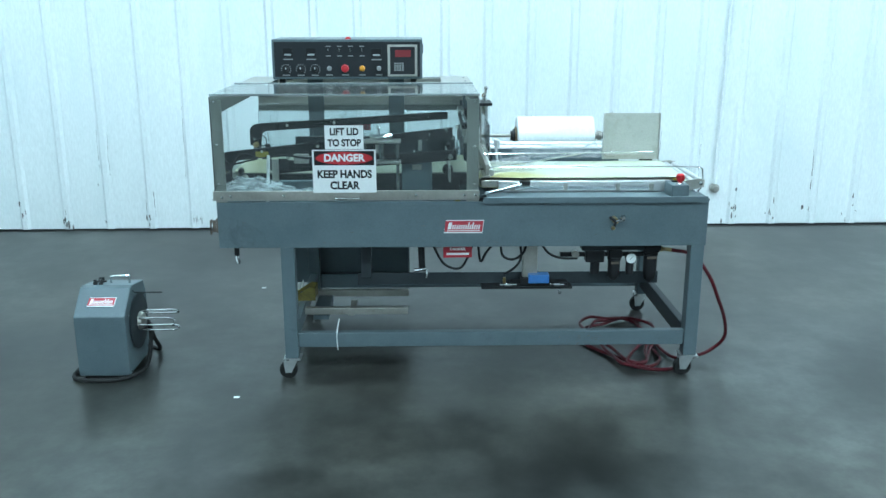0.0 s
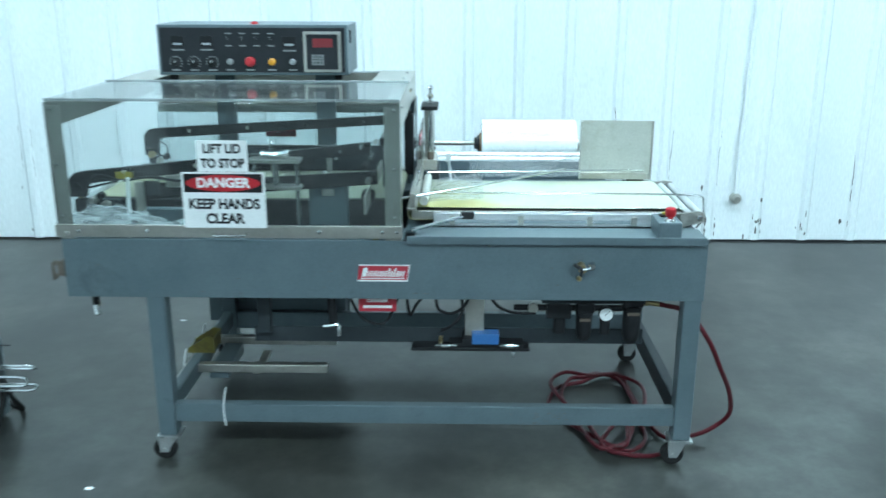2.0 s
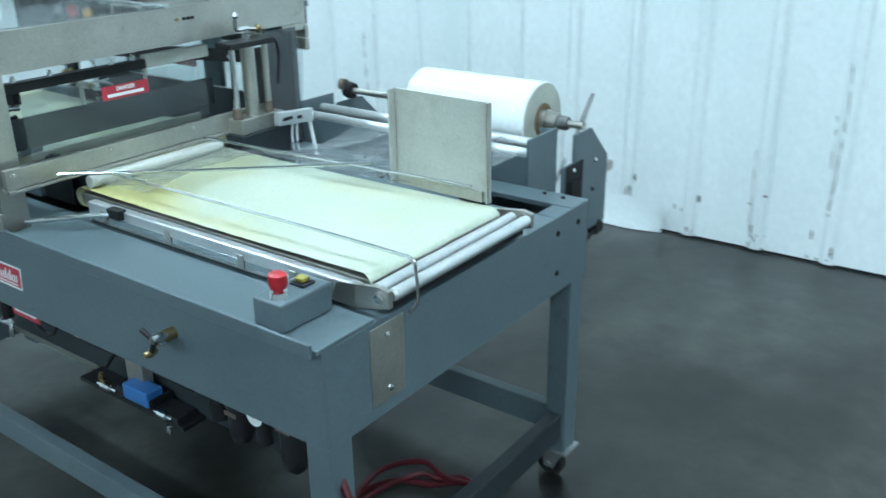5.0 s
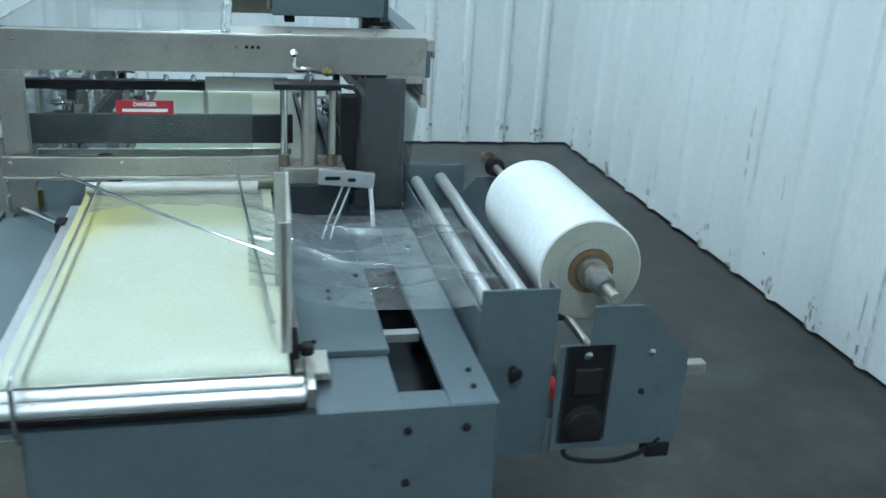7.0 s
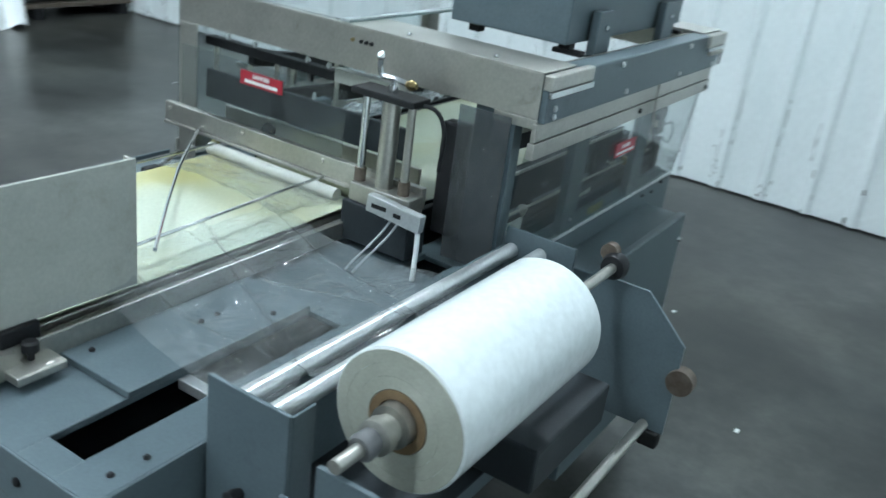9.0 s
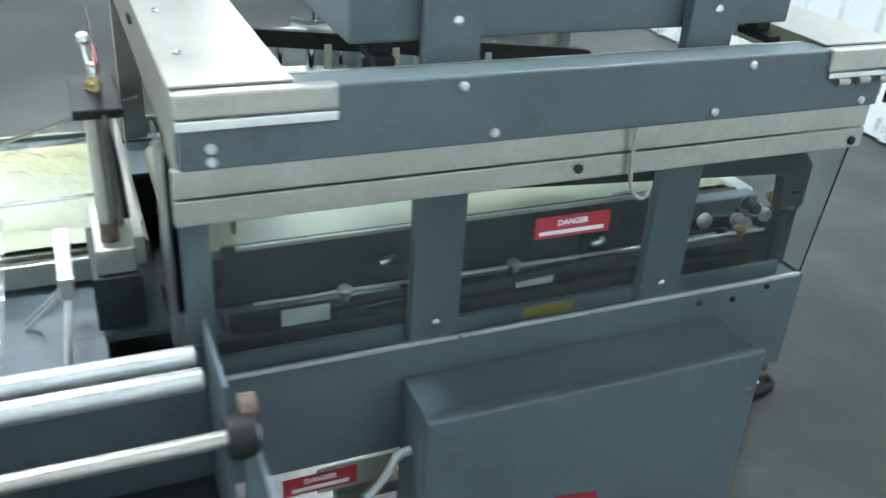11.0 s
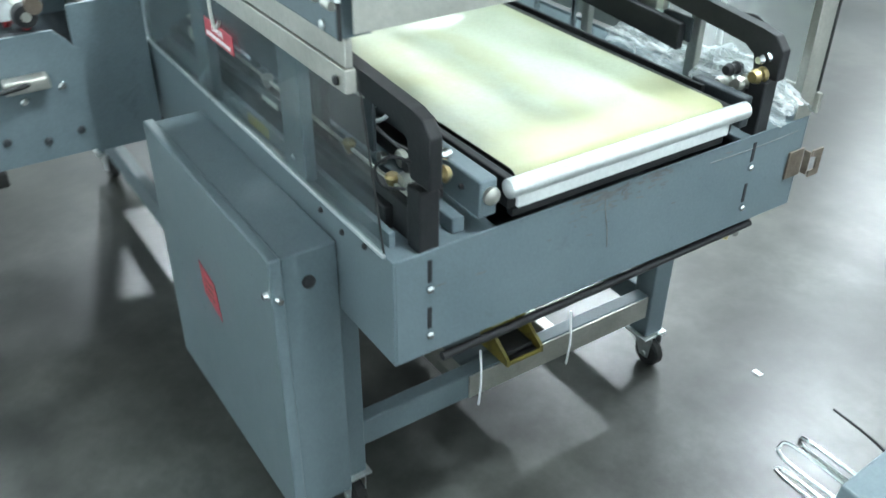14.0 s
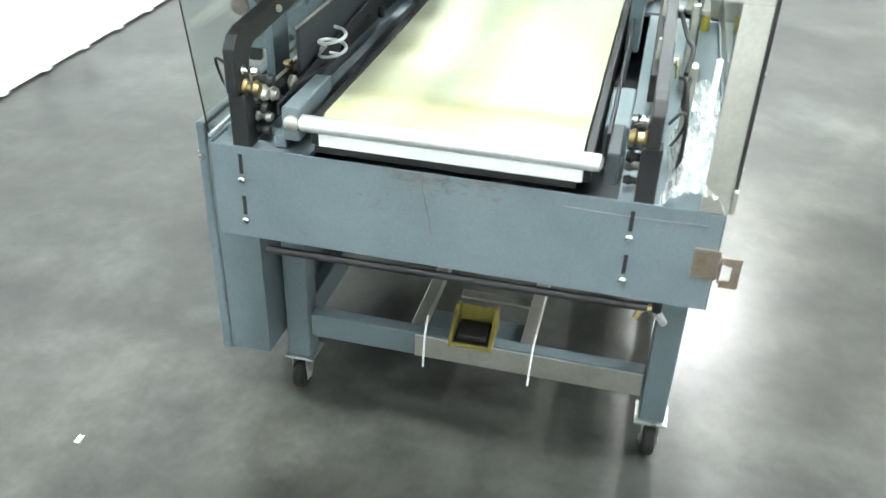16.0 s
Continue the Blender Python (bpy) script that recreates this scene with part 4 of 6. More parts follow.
tube("air_line", [(1.26, 0.83, 1.24), (1.262, 0.88, 1.235), (1.255, 0.9, 1.19), (1.25, 0.895, 1.1)], 0.005, BLACK, cyl, "", 6)
box("side_panel", (1.162, 0.925, 0.876), (1.176, 1.019, 1.30), PAINT, M, 0.002, "dull grey-blue inner end panel")
# plain block added to fill an unidentified dark shape behind the cylinder
box("dark_block", (1.155, 0.855, 0.93), (1.195, 0.915, 1.20), BLACK, M, 0.006, "plain dark block behind the cylinder")
box("side_shield", (1.20, 0.90, 0.885), (1.204, 1.03, 1.25), SMOKED, M, 0.001, "scratched clear side shield")
box("corner_post", (1.15, 1.0205, 0.876), (1.19, 1.0345, 1.249), PAINT, M, 0.002)
sen = part("sensor_bar", add_box(bmesh.new(), (1.335, 0.785, 0.995), (1.357, 0.93, 1.035), 0.002, turn=Matrix.Translation((1.346, 0.857, 1.015)) @ Matrix.Rotation(radians(-5), 4, "X") @ Matrix.Translation((-1.346, -0.857, -1.015))), ALU, M, "white slotted sensor bar on a stalk")
box("sensor_slot", (1.357, 0.80, 1.013), (1.358, 0.84, 1.023), BLACK, sen, 0)
box("sensor_slot", (1.357, 0.86, 1.008), (1.358, 0.88, 1.018), BLACK, sen, 0)
tube("stalk", [(1.345, 0.92, 1.0), (1.35, 0.925, 0.95), (1.36, 0.93, 0.88)], 0.006, WHITE, sen, "", 4)
for k in (0, 0.02):
    tube("wire", [(1.345, 0.85 + k, 0.998), (1.36, 0.83 + k, 0.955), (1.40, 0.80 + k, 0.90), (1.42, 0.79 + k, 0.876)], 0.003, GREYPLASTIC, sen, "", 5)

# ---- control box on top ----
CX0, CX1, CY0, CY1, CZ0, CZ1 = 0.172, 0.942, 0.685, 1.005, 1.375, 1.575
ctl = thing("control_box", (0.557, 0.84, CZ0), "grey-blue control box with a black panel of knobs and a keypad", "control box")
box("housing", (CX0, CY0, CZ0), (CX1, CY1, CZ1), PAINT, ctl, 0.004)
panel = box("panel", (CX0 + 0.012, CY0 - 0.004, CZ0 + 0.012), (CX1 - 0.012, CY0 - 0.0005, CZ1 - 0.012), PANELBLACK, ctl, 0.001, "black control panel face")
F = CY0 - 0.004


def cx(px):
    return CX0 + (px - 262) / (858 - 262) * (CX1 - CX0)


def cz(py):
    return CZ1 - (py - 45) / (207 - 45) * (CZ1 - CZ0)


for px in (317, 375, 432):
    k = lathe("dial", (cx(px), F, cz(166)), (cx(px), F - 0.018, cz(166)), [(0, 0.021), (0.25, 0.021), (0.3, 0.013), (0.9, 0.012), (1, 0.009)], BLACK, panel, 20, "black dial with a pale ring")
    bm = bmesh.new()
    for j in range(10):
        a = radians(-40 + j * 26)
        add_box(bm, (cx(px) + 0.024 * math.cos(a) - 0.0025, F - 0.0012, cz(166) + 0.024 * math.sin(a) - 0.0025), (cx(px) + 0.024 * math.cos(a) + 0.0025, F - 0.0002, cz(166) + 0.024 * math.sin(a) + 0.0025))
    part("dial_marks", bm, DIMMARK, k)
    box("pointer", (cx(px) - 0.0015, F - 0.0195, cz(166)), (cx(px) + 0.0015, F - 0.018, cz(166) + 0.01), WHITE, k, 0)
for px, py, w in ((326, 98, 38), (417, 98, 38), (676, 100, 40)):
    s = box("switch_plate", (cx(px - w / 2), F - 0.003, cz(py + 17)), (cx(px + w / 2), F, cz(py - 17)), INK, panel, 0.001)
    box("switch_mark", (cx(px - w * 0.35), F - 0.0036, cz(py + 12)), (cx(px + w * 0.35), F - 0.0031, cz(py + 5)), GREYPLASTIC, s, 0)
    box("caption_bar", (cx(px - w / 2), F - 0.0008, cz(py + 30)), (cx(px + w / 2), F - 0.0002, cz(py + 25)), DIMMARK, panel, 0)
for px in (486, 530, 574, 619):
    s = lathe("toggle_switch", (cx(px), F, cz(90)), (cx(px), F - 0.012, cz(90)), [(0, 0.007), (0.5, 0.006), (1, 0.003)], CHROME, panel, 10)
    tube("toggle_lever", [(cx(px), F - 0.01, cz(90)), (cx(px), F - 0.024, cz(84))], 0.0025, CHROME, s, "", 1, 6)
    for y0 in (73, 112):
        box("caption_bar", (cx(px - 10), F - 0.0008, cz(y0 + 2)), (cx(px + 10), F - 0.0002, cz(y0 - 2)), DIMMARK, panel, 0)
for px, mat, r in ((488, DIMMARK, 0.011), (551, RED, 0.018), (619, AMBER, 0.013), (685, DIMMARK, 0.011)):
    k = lathe("push_button", (cx(px), F, cz(163)), (cx(px), F - 0.02, cz(163)), [(0, r * 1.15), (0.2, r * 1.1), (0.3, r * 0.7), (0.5, r), (0.9, r * 0.95), (1, r * 0.7)], mat, panel, 20)
    box("caption_bar", (cx(px - 13), F - 0.0008, cz(192)), (cx(px + 13), F - 0.0002, cz(187)), DIMMARK, panel, 0)
for px in (317, 375, 432):
    box("caption_bar", (cx(px - 14), F - 0.0008, cz(193)), (cx(px + 14), F - 0.0002, cz(188)), DIMMARK, panel, 0)
kp = box("keypad_unit", (cx(720), F - 0.008, cz(196)), (cx(838), F, cz(66)), STEEL, ctl, 0.003, "steel-framed keypad unit with red display")
box("keypad_face", (cx(730), F - 0.0095, cz(187)), (cx(828), F - 0.0082, cz(75)), PANELBLACK, kp, 0.001)
box("display", (cx(750), F - 0.0105, cz(116)), (cx(812), F - 0.0097, cz(88)), SCREEN, kp, 0.001, "dim red lit display")
for i in range(4):
    for j in range(4):
        box("key", (cx(746 + i * 10), F - 0.0115, cz(146 + j * 9)), (cx(746 + i * 10 + 8), F - 0.0097, cz(139 + j * 9)), DIMMARK, kp, 0.0006)
lathe("lamp_button", (cx(563), CY0 + 0.04, CZ1), (cx(563), CY0 + 0.04, CZ1 + 0.012), [(0, 0.016), (0.5, 0.015), (1, 0.008)], RED, ctl, 14, "small red lamp on the box top")
box("side_plate", (CX1, 0.75, 1.50), (CX1 + 0.004, 0.78, 1.55), INK, ctl, 0.001)
for x in (0.2, 0.88):
    for y in (0.72, 0.97):
        box("foot", (x, y, HZ + (0.0055 if y > 0.9 else -0.002)), (x + 0.03, y + 0.03, CZ0), BLACK, ctl, 0.002)
for x in (0.2, 0.88):
    box("box_rail", (x, 0.955, HZ - 0.006), (x + 0.03, 1.03, HZ + 0.0055), BLACK, M, 0.002)

# ---- outfeed conveyor and sealing head inside the hood ----
oc = part("outfeed_conveyor", add_box(bmesh.new(), (0.02, 0.285, 0.908), (1.16, 0.775, 0.948), 0.003), DARKPAN, M, "outfeed conveyor bed carrying a cream belt")
part("belt", belt_mesh(0.03, 1.15, 0.275, 0.785, 0.963, 0.045, 0, 0), DIMBELT, oc, "cream conveyor belt, yellowed, with shade painted in bands", True)
lathe("end_roller", (-0.012, 0.235, 0.952), (-0.012, 0.825, 0.952), [(0, 0.008), (0.01, 0.017), (0.99, 0.017), (1, 0.008)], ALU, oc, 20, "bright aluminium end roller")
box("roller_rail", (-0.006, 0.27, 0.903), (0.012, 0.79, 0.93), WHITE, oc, 0.002, "pale strip under the end roller")
# black bar stands for the shade below this roller
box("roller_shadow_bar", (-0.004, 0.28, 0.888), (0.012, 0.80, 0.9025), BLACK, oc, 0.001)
for y in (0.255, 0.79):
    box("side_rail", (0.0, y, 0.903), (1.16, y + 0.018, 0.958), BLACK, oc, 0.003)
bb = box("bearing_block", (0.0, 0.832, 0.903), (0.19, 0.868, 0.973), PAINT, oc, 0.004, "grey-blue bearing block of the end roller")
lathe("bearing_cap", (0.0, 0.846, 0.943), (-0.012, 0.846, 0.943), [(0, 0.016), (0.6, 0.016), (1, 0.009)], STEEL, bb, 16)
for x in (0.05, 0.13):
    lathe("screw", (x, 0.868, 0.943), (x, 0.874, 0.943), [(0, 0.006), (1, 0.004)], BLACK, bb, 8)
box("bearing_block", (0.0, 0.206, 0.903), (0.14, 0.2315, 0.968), DARKPAN, oc, 0.004)

# long black jaw frames on either side of the belt, each a bent arm over a foot block
def sealing_jaw(y, low, high, back):
    """low, high: the arm's top at its elbow and at its far end."""
    side = -1 if back else 1  # towards the belt
    j = part("sealing_jaw", add_box(bmesh.new(), (0.004, y - 0.019, 0.868), (0.044, y + 0.019, 0.985), 0.003), BLACK, M, "long black iron sealing jaw arm with brass pulleys")
    t = 0.04
    prism("upper_arm", [(-0.014, 0.992), (-0.014, low - 0.03), (0.008, low - 0.006), (0.04, low), (1.08, high), (1.08, high - t), (0.075, low + 0.002 - t), (0.048, low - t - 0.014), (0.046, 0.992)], "y", y - 0.012, y + 0.012, BLACK, j, "", 0.003)
    for k in (0.18, 0.42, 0.66, 0.9):
        z = low + (high - low) * k - 0.02
        lathe("bolt", (1.08 * k, y - 0.015, z), (1.08 * k, y - 0.024, z), [(0, 0.008), (0.6, 0.008), (1, 0.005)], CHROME if k > 0.5 else STEEL, j, 8)
    # pulleys and swivels stacked over the foot
    for x, z, r, mat in ((0.02, 0.998, 0.016, BRASS), (0.055, 0.972, 0.015, STEEL), (0.048, 0.945, 0.013, BLACK), (0.066, 0.918, 0.012, STEEL), (0.015, 1.035, 0.010, CHROME), (0.05, 0.895, 0.010, BLACK), (0.085, 0.99, 0.014, BLACK), (0.1, 0.955, 0.016, STEEL), (0.13, 0.93, 0.012, BLACK)):
        lathe("pulley", (x, y + side * 0.004, z), (x, y + side * 0.045, z), [(0, r * 0.8), (0.25, r), (0.35, r * 0.65), (0.6, r * 0.65), (0.75, r), (1, r * 0.7)], mat, j, 16)
    tube("cable_loop", [(0.02, y - 0.02, 1.03), (0.03, y - 0.04, 1.05), (0.05, y - 0.05, 1.03), (0.055, y - 0.045, 1.0), (0.03, y - 0.03, 0.985)] if not back else [(0.03, y + 0.02, 1.03), (0.035, y + 0.05, 1.045), (0.06, y + 0.065, 1.02), (0.06, y + 0.055, 0.985), (0.03, y + 0.03, 0.985)], 0.003, BLACK, j, "", 6)
    return j


jaw = sealing_jaw(0.962, 1.113, 1.175, True)
box("lower_bar", (0.05, 0.950, 0.869), (1.12, 0.974, 0.936), BLACK, jaw, 0.003)
box("jaw_plate", (0.24, 0.922, 0.94), (1.12, 0.930, 1.045), DARKPAN, jaw, 0.002, "long dull jaw plate")
box("jaw_rib", (0.26, 0.9305, 1.038), (1.1, 0.938, 1.046), STEEL, jaw, 0.002)
rod("tie_wire", (0.06, 0.962, 0.946), (1.08, 0.962, 0.955), 0.0035, STEEL, jaw, 8)
for x in (0.12, 0.27, 0.62, 0.93):
    lathe("clip", (x, 0.962, 0.936), (x, 0.962, 0.962), [(0, 0.006), (0.4, 0.010), (0.8, 0.014), (1, 0.010)], BRASS if x < 0.5 else STEEL, jaw, 10)
for x, z in ((0.45, 0.985), (0.47, 0.905), (0.85, 1.01)):
    lathe("fitting", (x, 0.975, z), (x + 0.03, 0.982, z), [(0, 0.008), (0.5, 0.009), (1, 0.005)], CHROME, jaw, 8)
# two pale plates stand in for light showing through gaps under the belt
box("gap_light_plate", (0.545, 0.976, 0.905), (0.62, 0.979, 0.93), CREAMPLATE, jaw, 0.001, "pale plate painting light seen through a gap")
box("gap_light_plate", (0.96, 0.976, 0.905), (1.04, 0.979, 0.945), CREAMPLATE, jaw, 0.001, "pale plate painting light seen through a gap")
prism("swing_link", [(0.42, 0.94), (0.42, 0.955), (0.95, 0.925), (0.95, 0.91)], "y", 0.976, 0.982, DARKPAN, jaw)
box("bracket", (0.40, 0.932, 0.90), (0.47, 0.948, 1.02), DARKPAN, jaw, 0.004)
box("guide_rail", (0.03, 0.875, 0.868), (1.12, 0.90, 0.898), PAINT, jaw, 0.003)
tube("hose_coil", [(0.33 + 0.035 * math.cos(k * 0.8), 0.88 + 0.03 * math.sin(k * 0.8), 0.955 + 0.004 * k) for k in range(17)], 0.004, GREYPLASTIC, jaw, "coiled grey air line", 4, 6)
for x, z, r in ((0.17, 0.985, 0.016), (0.24, 0.955, 0.012), (0.36, 0.99, 0.014), (0.5, 0.96, 0.018), (0.68, 0.985, 0.013), (0.8, 0.95, 0.016)):
    lathe("guide_wheel", (x, 0.905, z - 0.03), (x, 0.921, z - 0.03), [(0, r * 0.7), (0.2, r), (0.8, r), (1, r * 0.6)], BLACK if x > 0.4 else STEEL, jaw, 14)
prism("inner_arm", [(0.06, 0.925), (0.06, 0.95), (0.75, 1.0), (0.75, 0.965)], "y", 0.898, 0.904, BLACK, jaw, "", 0.002)
tube("air_line", [(0.09, 0.905, 0.93), (0.16, 0.895, 0.96), (0.25, 0.89, 0.95), (0.34, 0.88, 0.95)], 0.004, BLACK, jaw, "", 6)
jaw = sealing_jaw(0.152, 1.085, 1.195, False)
prism("lower_bar", [(0.24, 0.978), (0.24, 1.036), (1.10, 1.088), (1.10, 1.040)], "y", 0.158, 0.176, BLACK, jaw, "", 0.003)
box("jaw_block", (0.225, 0.150, 0.995), (0.31, 0.157, 1.05), DARKPAN, jaw, 0.003)
box("clamp", (0.34, 0.135, 1.03), (0.41, 0.149, 1.075), STEEL, jaw, 0.003)
for k in (0.3, 0.55, 0.72, 0.92):
    box("spacer", (k, 0.155, 1.03 + 0.06 * k), (k + 0.018, 0.170, 1.06 + 0.1 * k), STEEL, jaw, 0.002)
for x, z, r in ((1.05, 1.185, 0.012), (1.08, 1.15, 0.010), (1.06, 1.115, 0.013), (1.09, 1.09, 0.009), (1.07, 1.06, 0.011), (0.96, 1.145, 0.008), (1.10, 1.20, 0.008)):
    lathe("fitting", (x, 0.10, z), (x, 0.15, z), [(0, r * 0.6), (0.3, r), (0.6, r * 0.6), (1, r)], (CHROME, BLACK, STEEL)[int(x * 100) % 3], jaw, 12)
for k in range(3):
    tube("air_line", [(0.18, 0.12 - 0.01 * k, 1.06), (0.1, 0.11, 1.08 - 0.02 * k), (0.06, 0.10, 1.02), (0.055, 0.10, 0.95 - 0.02 * k), (0.06, 0.11, 0.88)], 0.004, BLACK, jaw, "", 6)
tube("air_line", [(0.2, 0.11, 1.06), (0.3, 0.10, 1.075), (0.42, 0.11, 1.06), (0.5, 0.13, 1.09)], 0.005, BLACK, jaw, "", 6)
box("front_guide", (0.10, 0.232, 0.869), (1.12, 0.240, 0.962), BLACK, M, 0.002, "black guide plate beside the belt")
# cross jaw behind the inlet
xj = part("cross_jaw", add_box(bmesh.new(), (1.12, 0.05, 1.20), (1.15, 0.50, 1.225), 0.003), BLACK, M, "black cross jaw bar behind the inlet screen")
box("jaw_plate", (1.125, 0.50, 1.20), (1.15, 0.72, 1.235), CREAMPLATE, xj, 0.003)
box("jaw_lower_plate", (1.13, 0.05, 1.055), (1.145, 0.73, 1.135), DARKPAN, xj, 0.003)
box("jaw_rear_plate", (1.06, 0.05, 0.955), (1.07, 0.73, 1.02), STEEL, xj, 0.003)
for y in (0.08, 0.3, 0.5):
    rod("jaw_post", (1.137, y, 1.135), (1.137, y, 1.2), 0.006, STEEL, xj, 10)
for y in (0.12, 0.22, 0.4, 0.47):
    lathe("bolt", (1.135, y, 1.225), (1.135, y, 1.24), [(0, 0.008), (0.6, 0.007), (1, 0.004)], CHROME, xj, 8)
box("yellow_tag", (0.165, 0.128, 1.062), (0.225, 0.1305, 1.088), YELLOW, M, 0.0005)
hs = part("lift_stand", add_box(bmesh.new(), (0.66, 0.055, 1.135), (0.84, 0.12, 1.148), 0.002), STEEL, M, "stainless lift stand with chrome valve on top")
for x in (0.675, 0.825):
    rod("upright", (x, 0.085, 0.868), (x, 0.085, 1.135), 0.008, CHROME, hs, 10)
box("cross_plate", (0.66, 0.06, 1.04), (0.84, 0.115, 1.052), STEEL, hs, 0.002)
rod("piston", (0.75, 0.085, 1.052), (0.75, 0.085, 1.135), 0.012, CHROME, hs, 12)
tube("valve_body", [(0.70, 0.085, 1.165), (0.75, 0.085, 1.16), (0.80, 0.085, 1.17)], 0.012, CHROME, hs, "", 4)
lathe("valve_knob", (0.74, 0.085, 1.165), (0.74, 0.085, 1.215), [(0, 0.006), (0.6, 0.006), (0.7, 0.012), (1, 0.008)], CHROME, hs, 10)
gb = part("drive_box", add_box(bmesh.new(), (0.84, 0.215, 0.87), (0.985, 0.25, 1.055), 0.005), PAINT, M, "small grey-blue drive box inside the hood")
box("drive_box_switch", (0.89, 0.208, 0.985), (0.935, 0.2145, 1.01), STEEL, gb, 0.002)
lathe("drive_box_lamp", (0.9, 0.23, 1.055), (0.9, 0.23, 1.075), [(0, 0.006), (1, 0.004)], WHITE, gb, 10)
box("motor_mount", (0.2, 0.20, 0.868), (0.42, 0.25, 0.935), PAINT, M, 0.004)
box("column", (0.245, 0.085, 0.868), (0.275, 0.105, 1.06), STEEL, M, 0.003)
box("column", (0.60, 0.085, 0.868), (0.625, 0.105, 1.08), STEEL, M, 0.003)
lathe("tension_wheel", (1.06, 0.20, 0.985), (1.06, 0.245, 0.985), [(0, 0.02), (0.3, 0.026), (0.7, 0.026), (1, 0.02)], BLACK, M, 16)
box("wire_duct", (0.1, 0.965, 0.8685), (1.15, 0.99, 0.915), BLACK, M, 0.004, "black wiring duct along the back")
box("deck_lip", (0.05, 1.0, 0.868), (1.14, 1.012, 0.897), PAINT, M, 0.001, "grey-blue folded lip of the deck")


# bundle of clear film left at the corner
def film_sheet(name, nx, ny, f, parent=None, label="", mat=None):
    bm = bmesh.new()
    g = [[bm.verts.new(f(i / nx, j / ny)) for j in range(ny + 1)] for i in range(nx + 1)]
    for i in range(nx):
        for j in range(ny):
            bm.faces.new((g[i][j], g[i + 1][j], g[i + 1][j + 1], g[i][j + 1]))
    return part(name, bm, mat or FILM, parent, label, True)


def crumple(u, v):
    n = noise.noise(Vector((u * 4, v * 3, 3.0))) * 0.030 + noise.noise(Vector((u * 11, v * 8, 7.0))) * 0.016 + noise.noise(Vector((u * 26, v * 17, 2.0))) * 0.006
    wide = 0.118 - 0.03 * u
    return (-0.02 + 0.57 * u + n, 0.006 + wide * v + n * 0.35, 0.885 + (0.035 + 0.075 * math.sin(math.pi * min(1, u * 1.6)) * (0.4 + 0.6 * v)) * math.sin(math.pi * v) + abs(n))


tagged(film_sheet("film_scrap", 90, 36, crumple, None, "", SCRAP), "crumpled scrap of clear film lying on the deck", "plastic film")


def web(u, v):
    n = noise.noise(Vector((u * 4, v * 6, 1.0))) * 0.008 + noise.noise(Vector((u * 14, v * 3, 5.0))) * 0.003
    for c, k, high in ((0.2, 0.25, 0.014), (0.45, -0.2, 0.012), (0.62, 0.35, 0.016), (0.85, -0.1, 0.012)):
        n += high * math.exp(-(((u - c - k * (v - 0.5)) / 0.02) ** 2))
    y = 0.60 + 0.52 * v
    z = 0.982 - 0.03 * math.sin(math.pi * min(1, v * 1.2)) - 0.02 * v + n
    return (1.44 + 0.50 * u + 0.12 * v * u, y, z)


tagged(film_sheet("film_web", 90, 30, web), "thin clear film web stretched from the roll to the belt", "plastic film")


def inlet_web(u, v):
    n = noise.noise(Vector((u * 5, v * 9, 11.0))) * 0.008
    return (1.235 + 0.25 * u, 0.22 + 0.42 * v, 0.958 + 0.02 * u + n + 0.02 * math.sin(math.pi * v) * u)


film_sheet("film_lip", 16, 24, inlet_web, M, "clear film lying on the belt at the inlet")

# ---- back cabinet ----
cab = thing("electrical_cabinet", (0.5, 1.1, 0.19), "grey-blue flat electrical cabinet on the machine's back", "cabinet")
box("body", (0.197, D + 0.001, 0.17), (0.852, 1.145, 0.812), PAINT, cab, 0.003)
door = box("door", (0.190, 1.1455, 0.165), (0.858, 1.170, 0.818), PAINT, cab, 0.005)
lathe("latch", (0.190, 1.158, 0.735), (0.180, 1.158, 0.735), [(0, 0.008), (1, 0.006)], CHROME, door, 10)
lathe("latch", (0.212, 1.170, 0.735), (0.212, 1.179, 0.735), [(0, 0.008), (1, 0.006)], CHROME, door, 10)
lathe("plug", (0.197, 1.096, 0.748), (0.189, 1.096, 0.748), [(0, 0.013), (0.7, 0.013), (1, 0.01)], BLACK, cab, 12)
prism("warning_label", [(0.495, 0.49), (0.585, 0.515), (0.60, 0.59), (0.515, 0.575)], "y", 1.1702, 1.1715, REDLABEL, door, "worn red warning label")
for k in range(3):
    box("label_bar", (0.525, 1.1716, 0.52 + k * 0.017), (0.575, 1.172, 0.526 + k * 0.017), RUST, door, 0)
tube("conduit_pipe", [(0.852, 1.09, 0.70), (0.88, 1.10, 0.70), (0.91, 1.12, 0.68), (0.95, 1.14, 0.665)], 0.008, GREYPLASTIC, cab, "", 5)
box("lower_guard", (0.86, D + 0.001, 0.60), (1.0, D + 0.004, 0.655), STEEL, M, 0.001)
dl = part("red_label", add_box(bmesh.new(), (0.93, D + 0.0045, 0.610), (1.06, D + 0.006, 0.648), 0), REDLABEL, M, "red warning label with white letters")
lettering("label_word", "DANGER", 0.014, Matrix.Translation((0.995, D + 0.007, 0.637)) @ BACK, WHITE, dl, 0.0002)
box("label_bar", (0.945, D + 0.0061, 0.616), (1.045, D + 0.0066, 0.624), WHITE, dl, 0)
screws(M, [(0.09, D, 0.86), (0.17, D, 0.845), (0.25, D, 0.85)], (0, 1, 0), 0.006, BLACK)

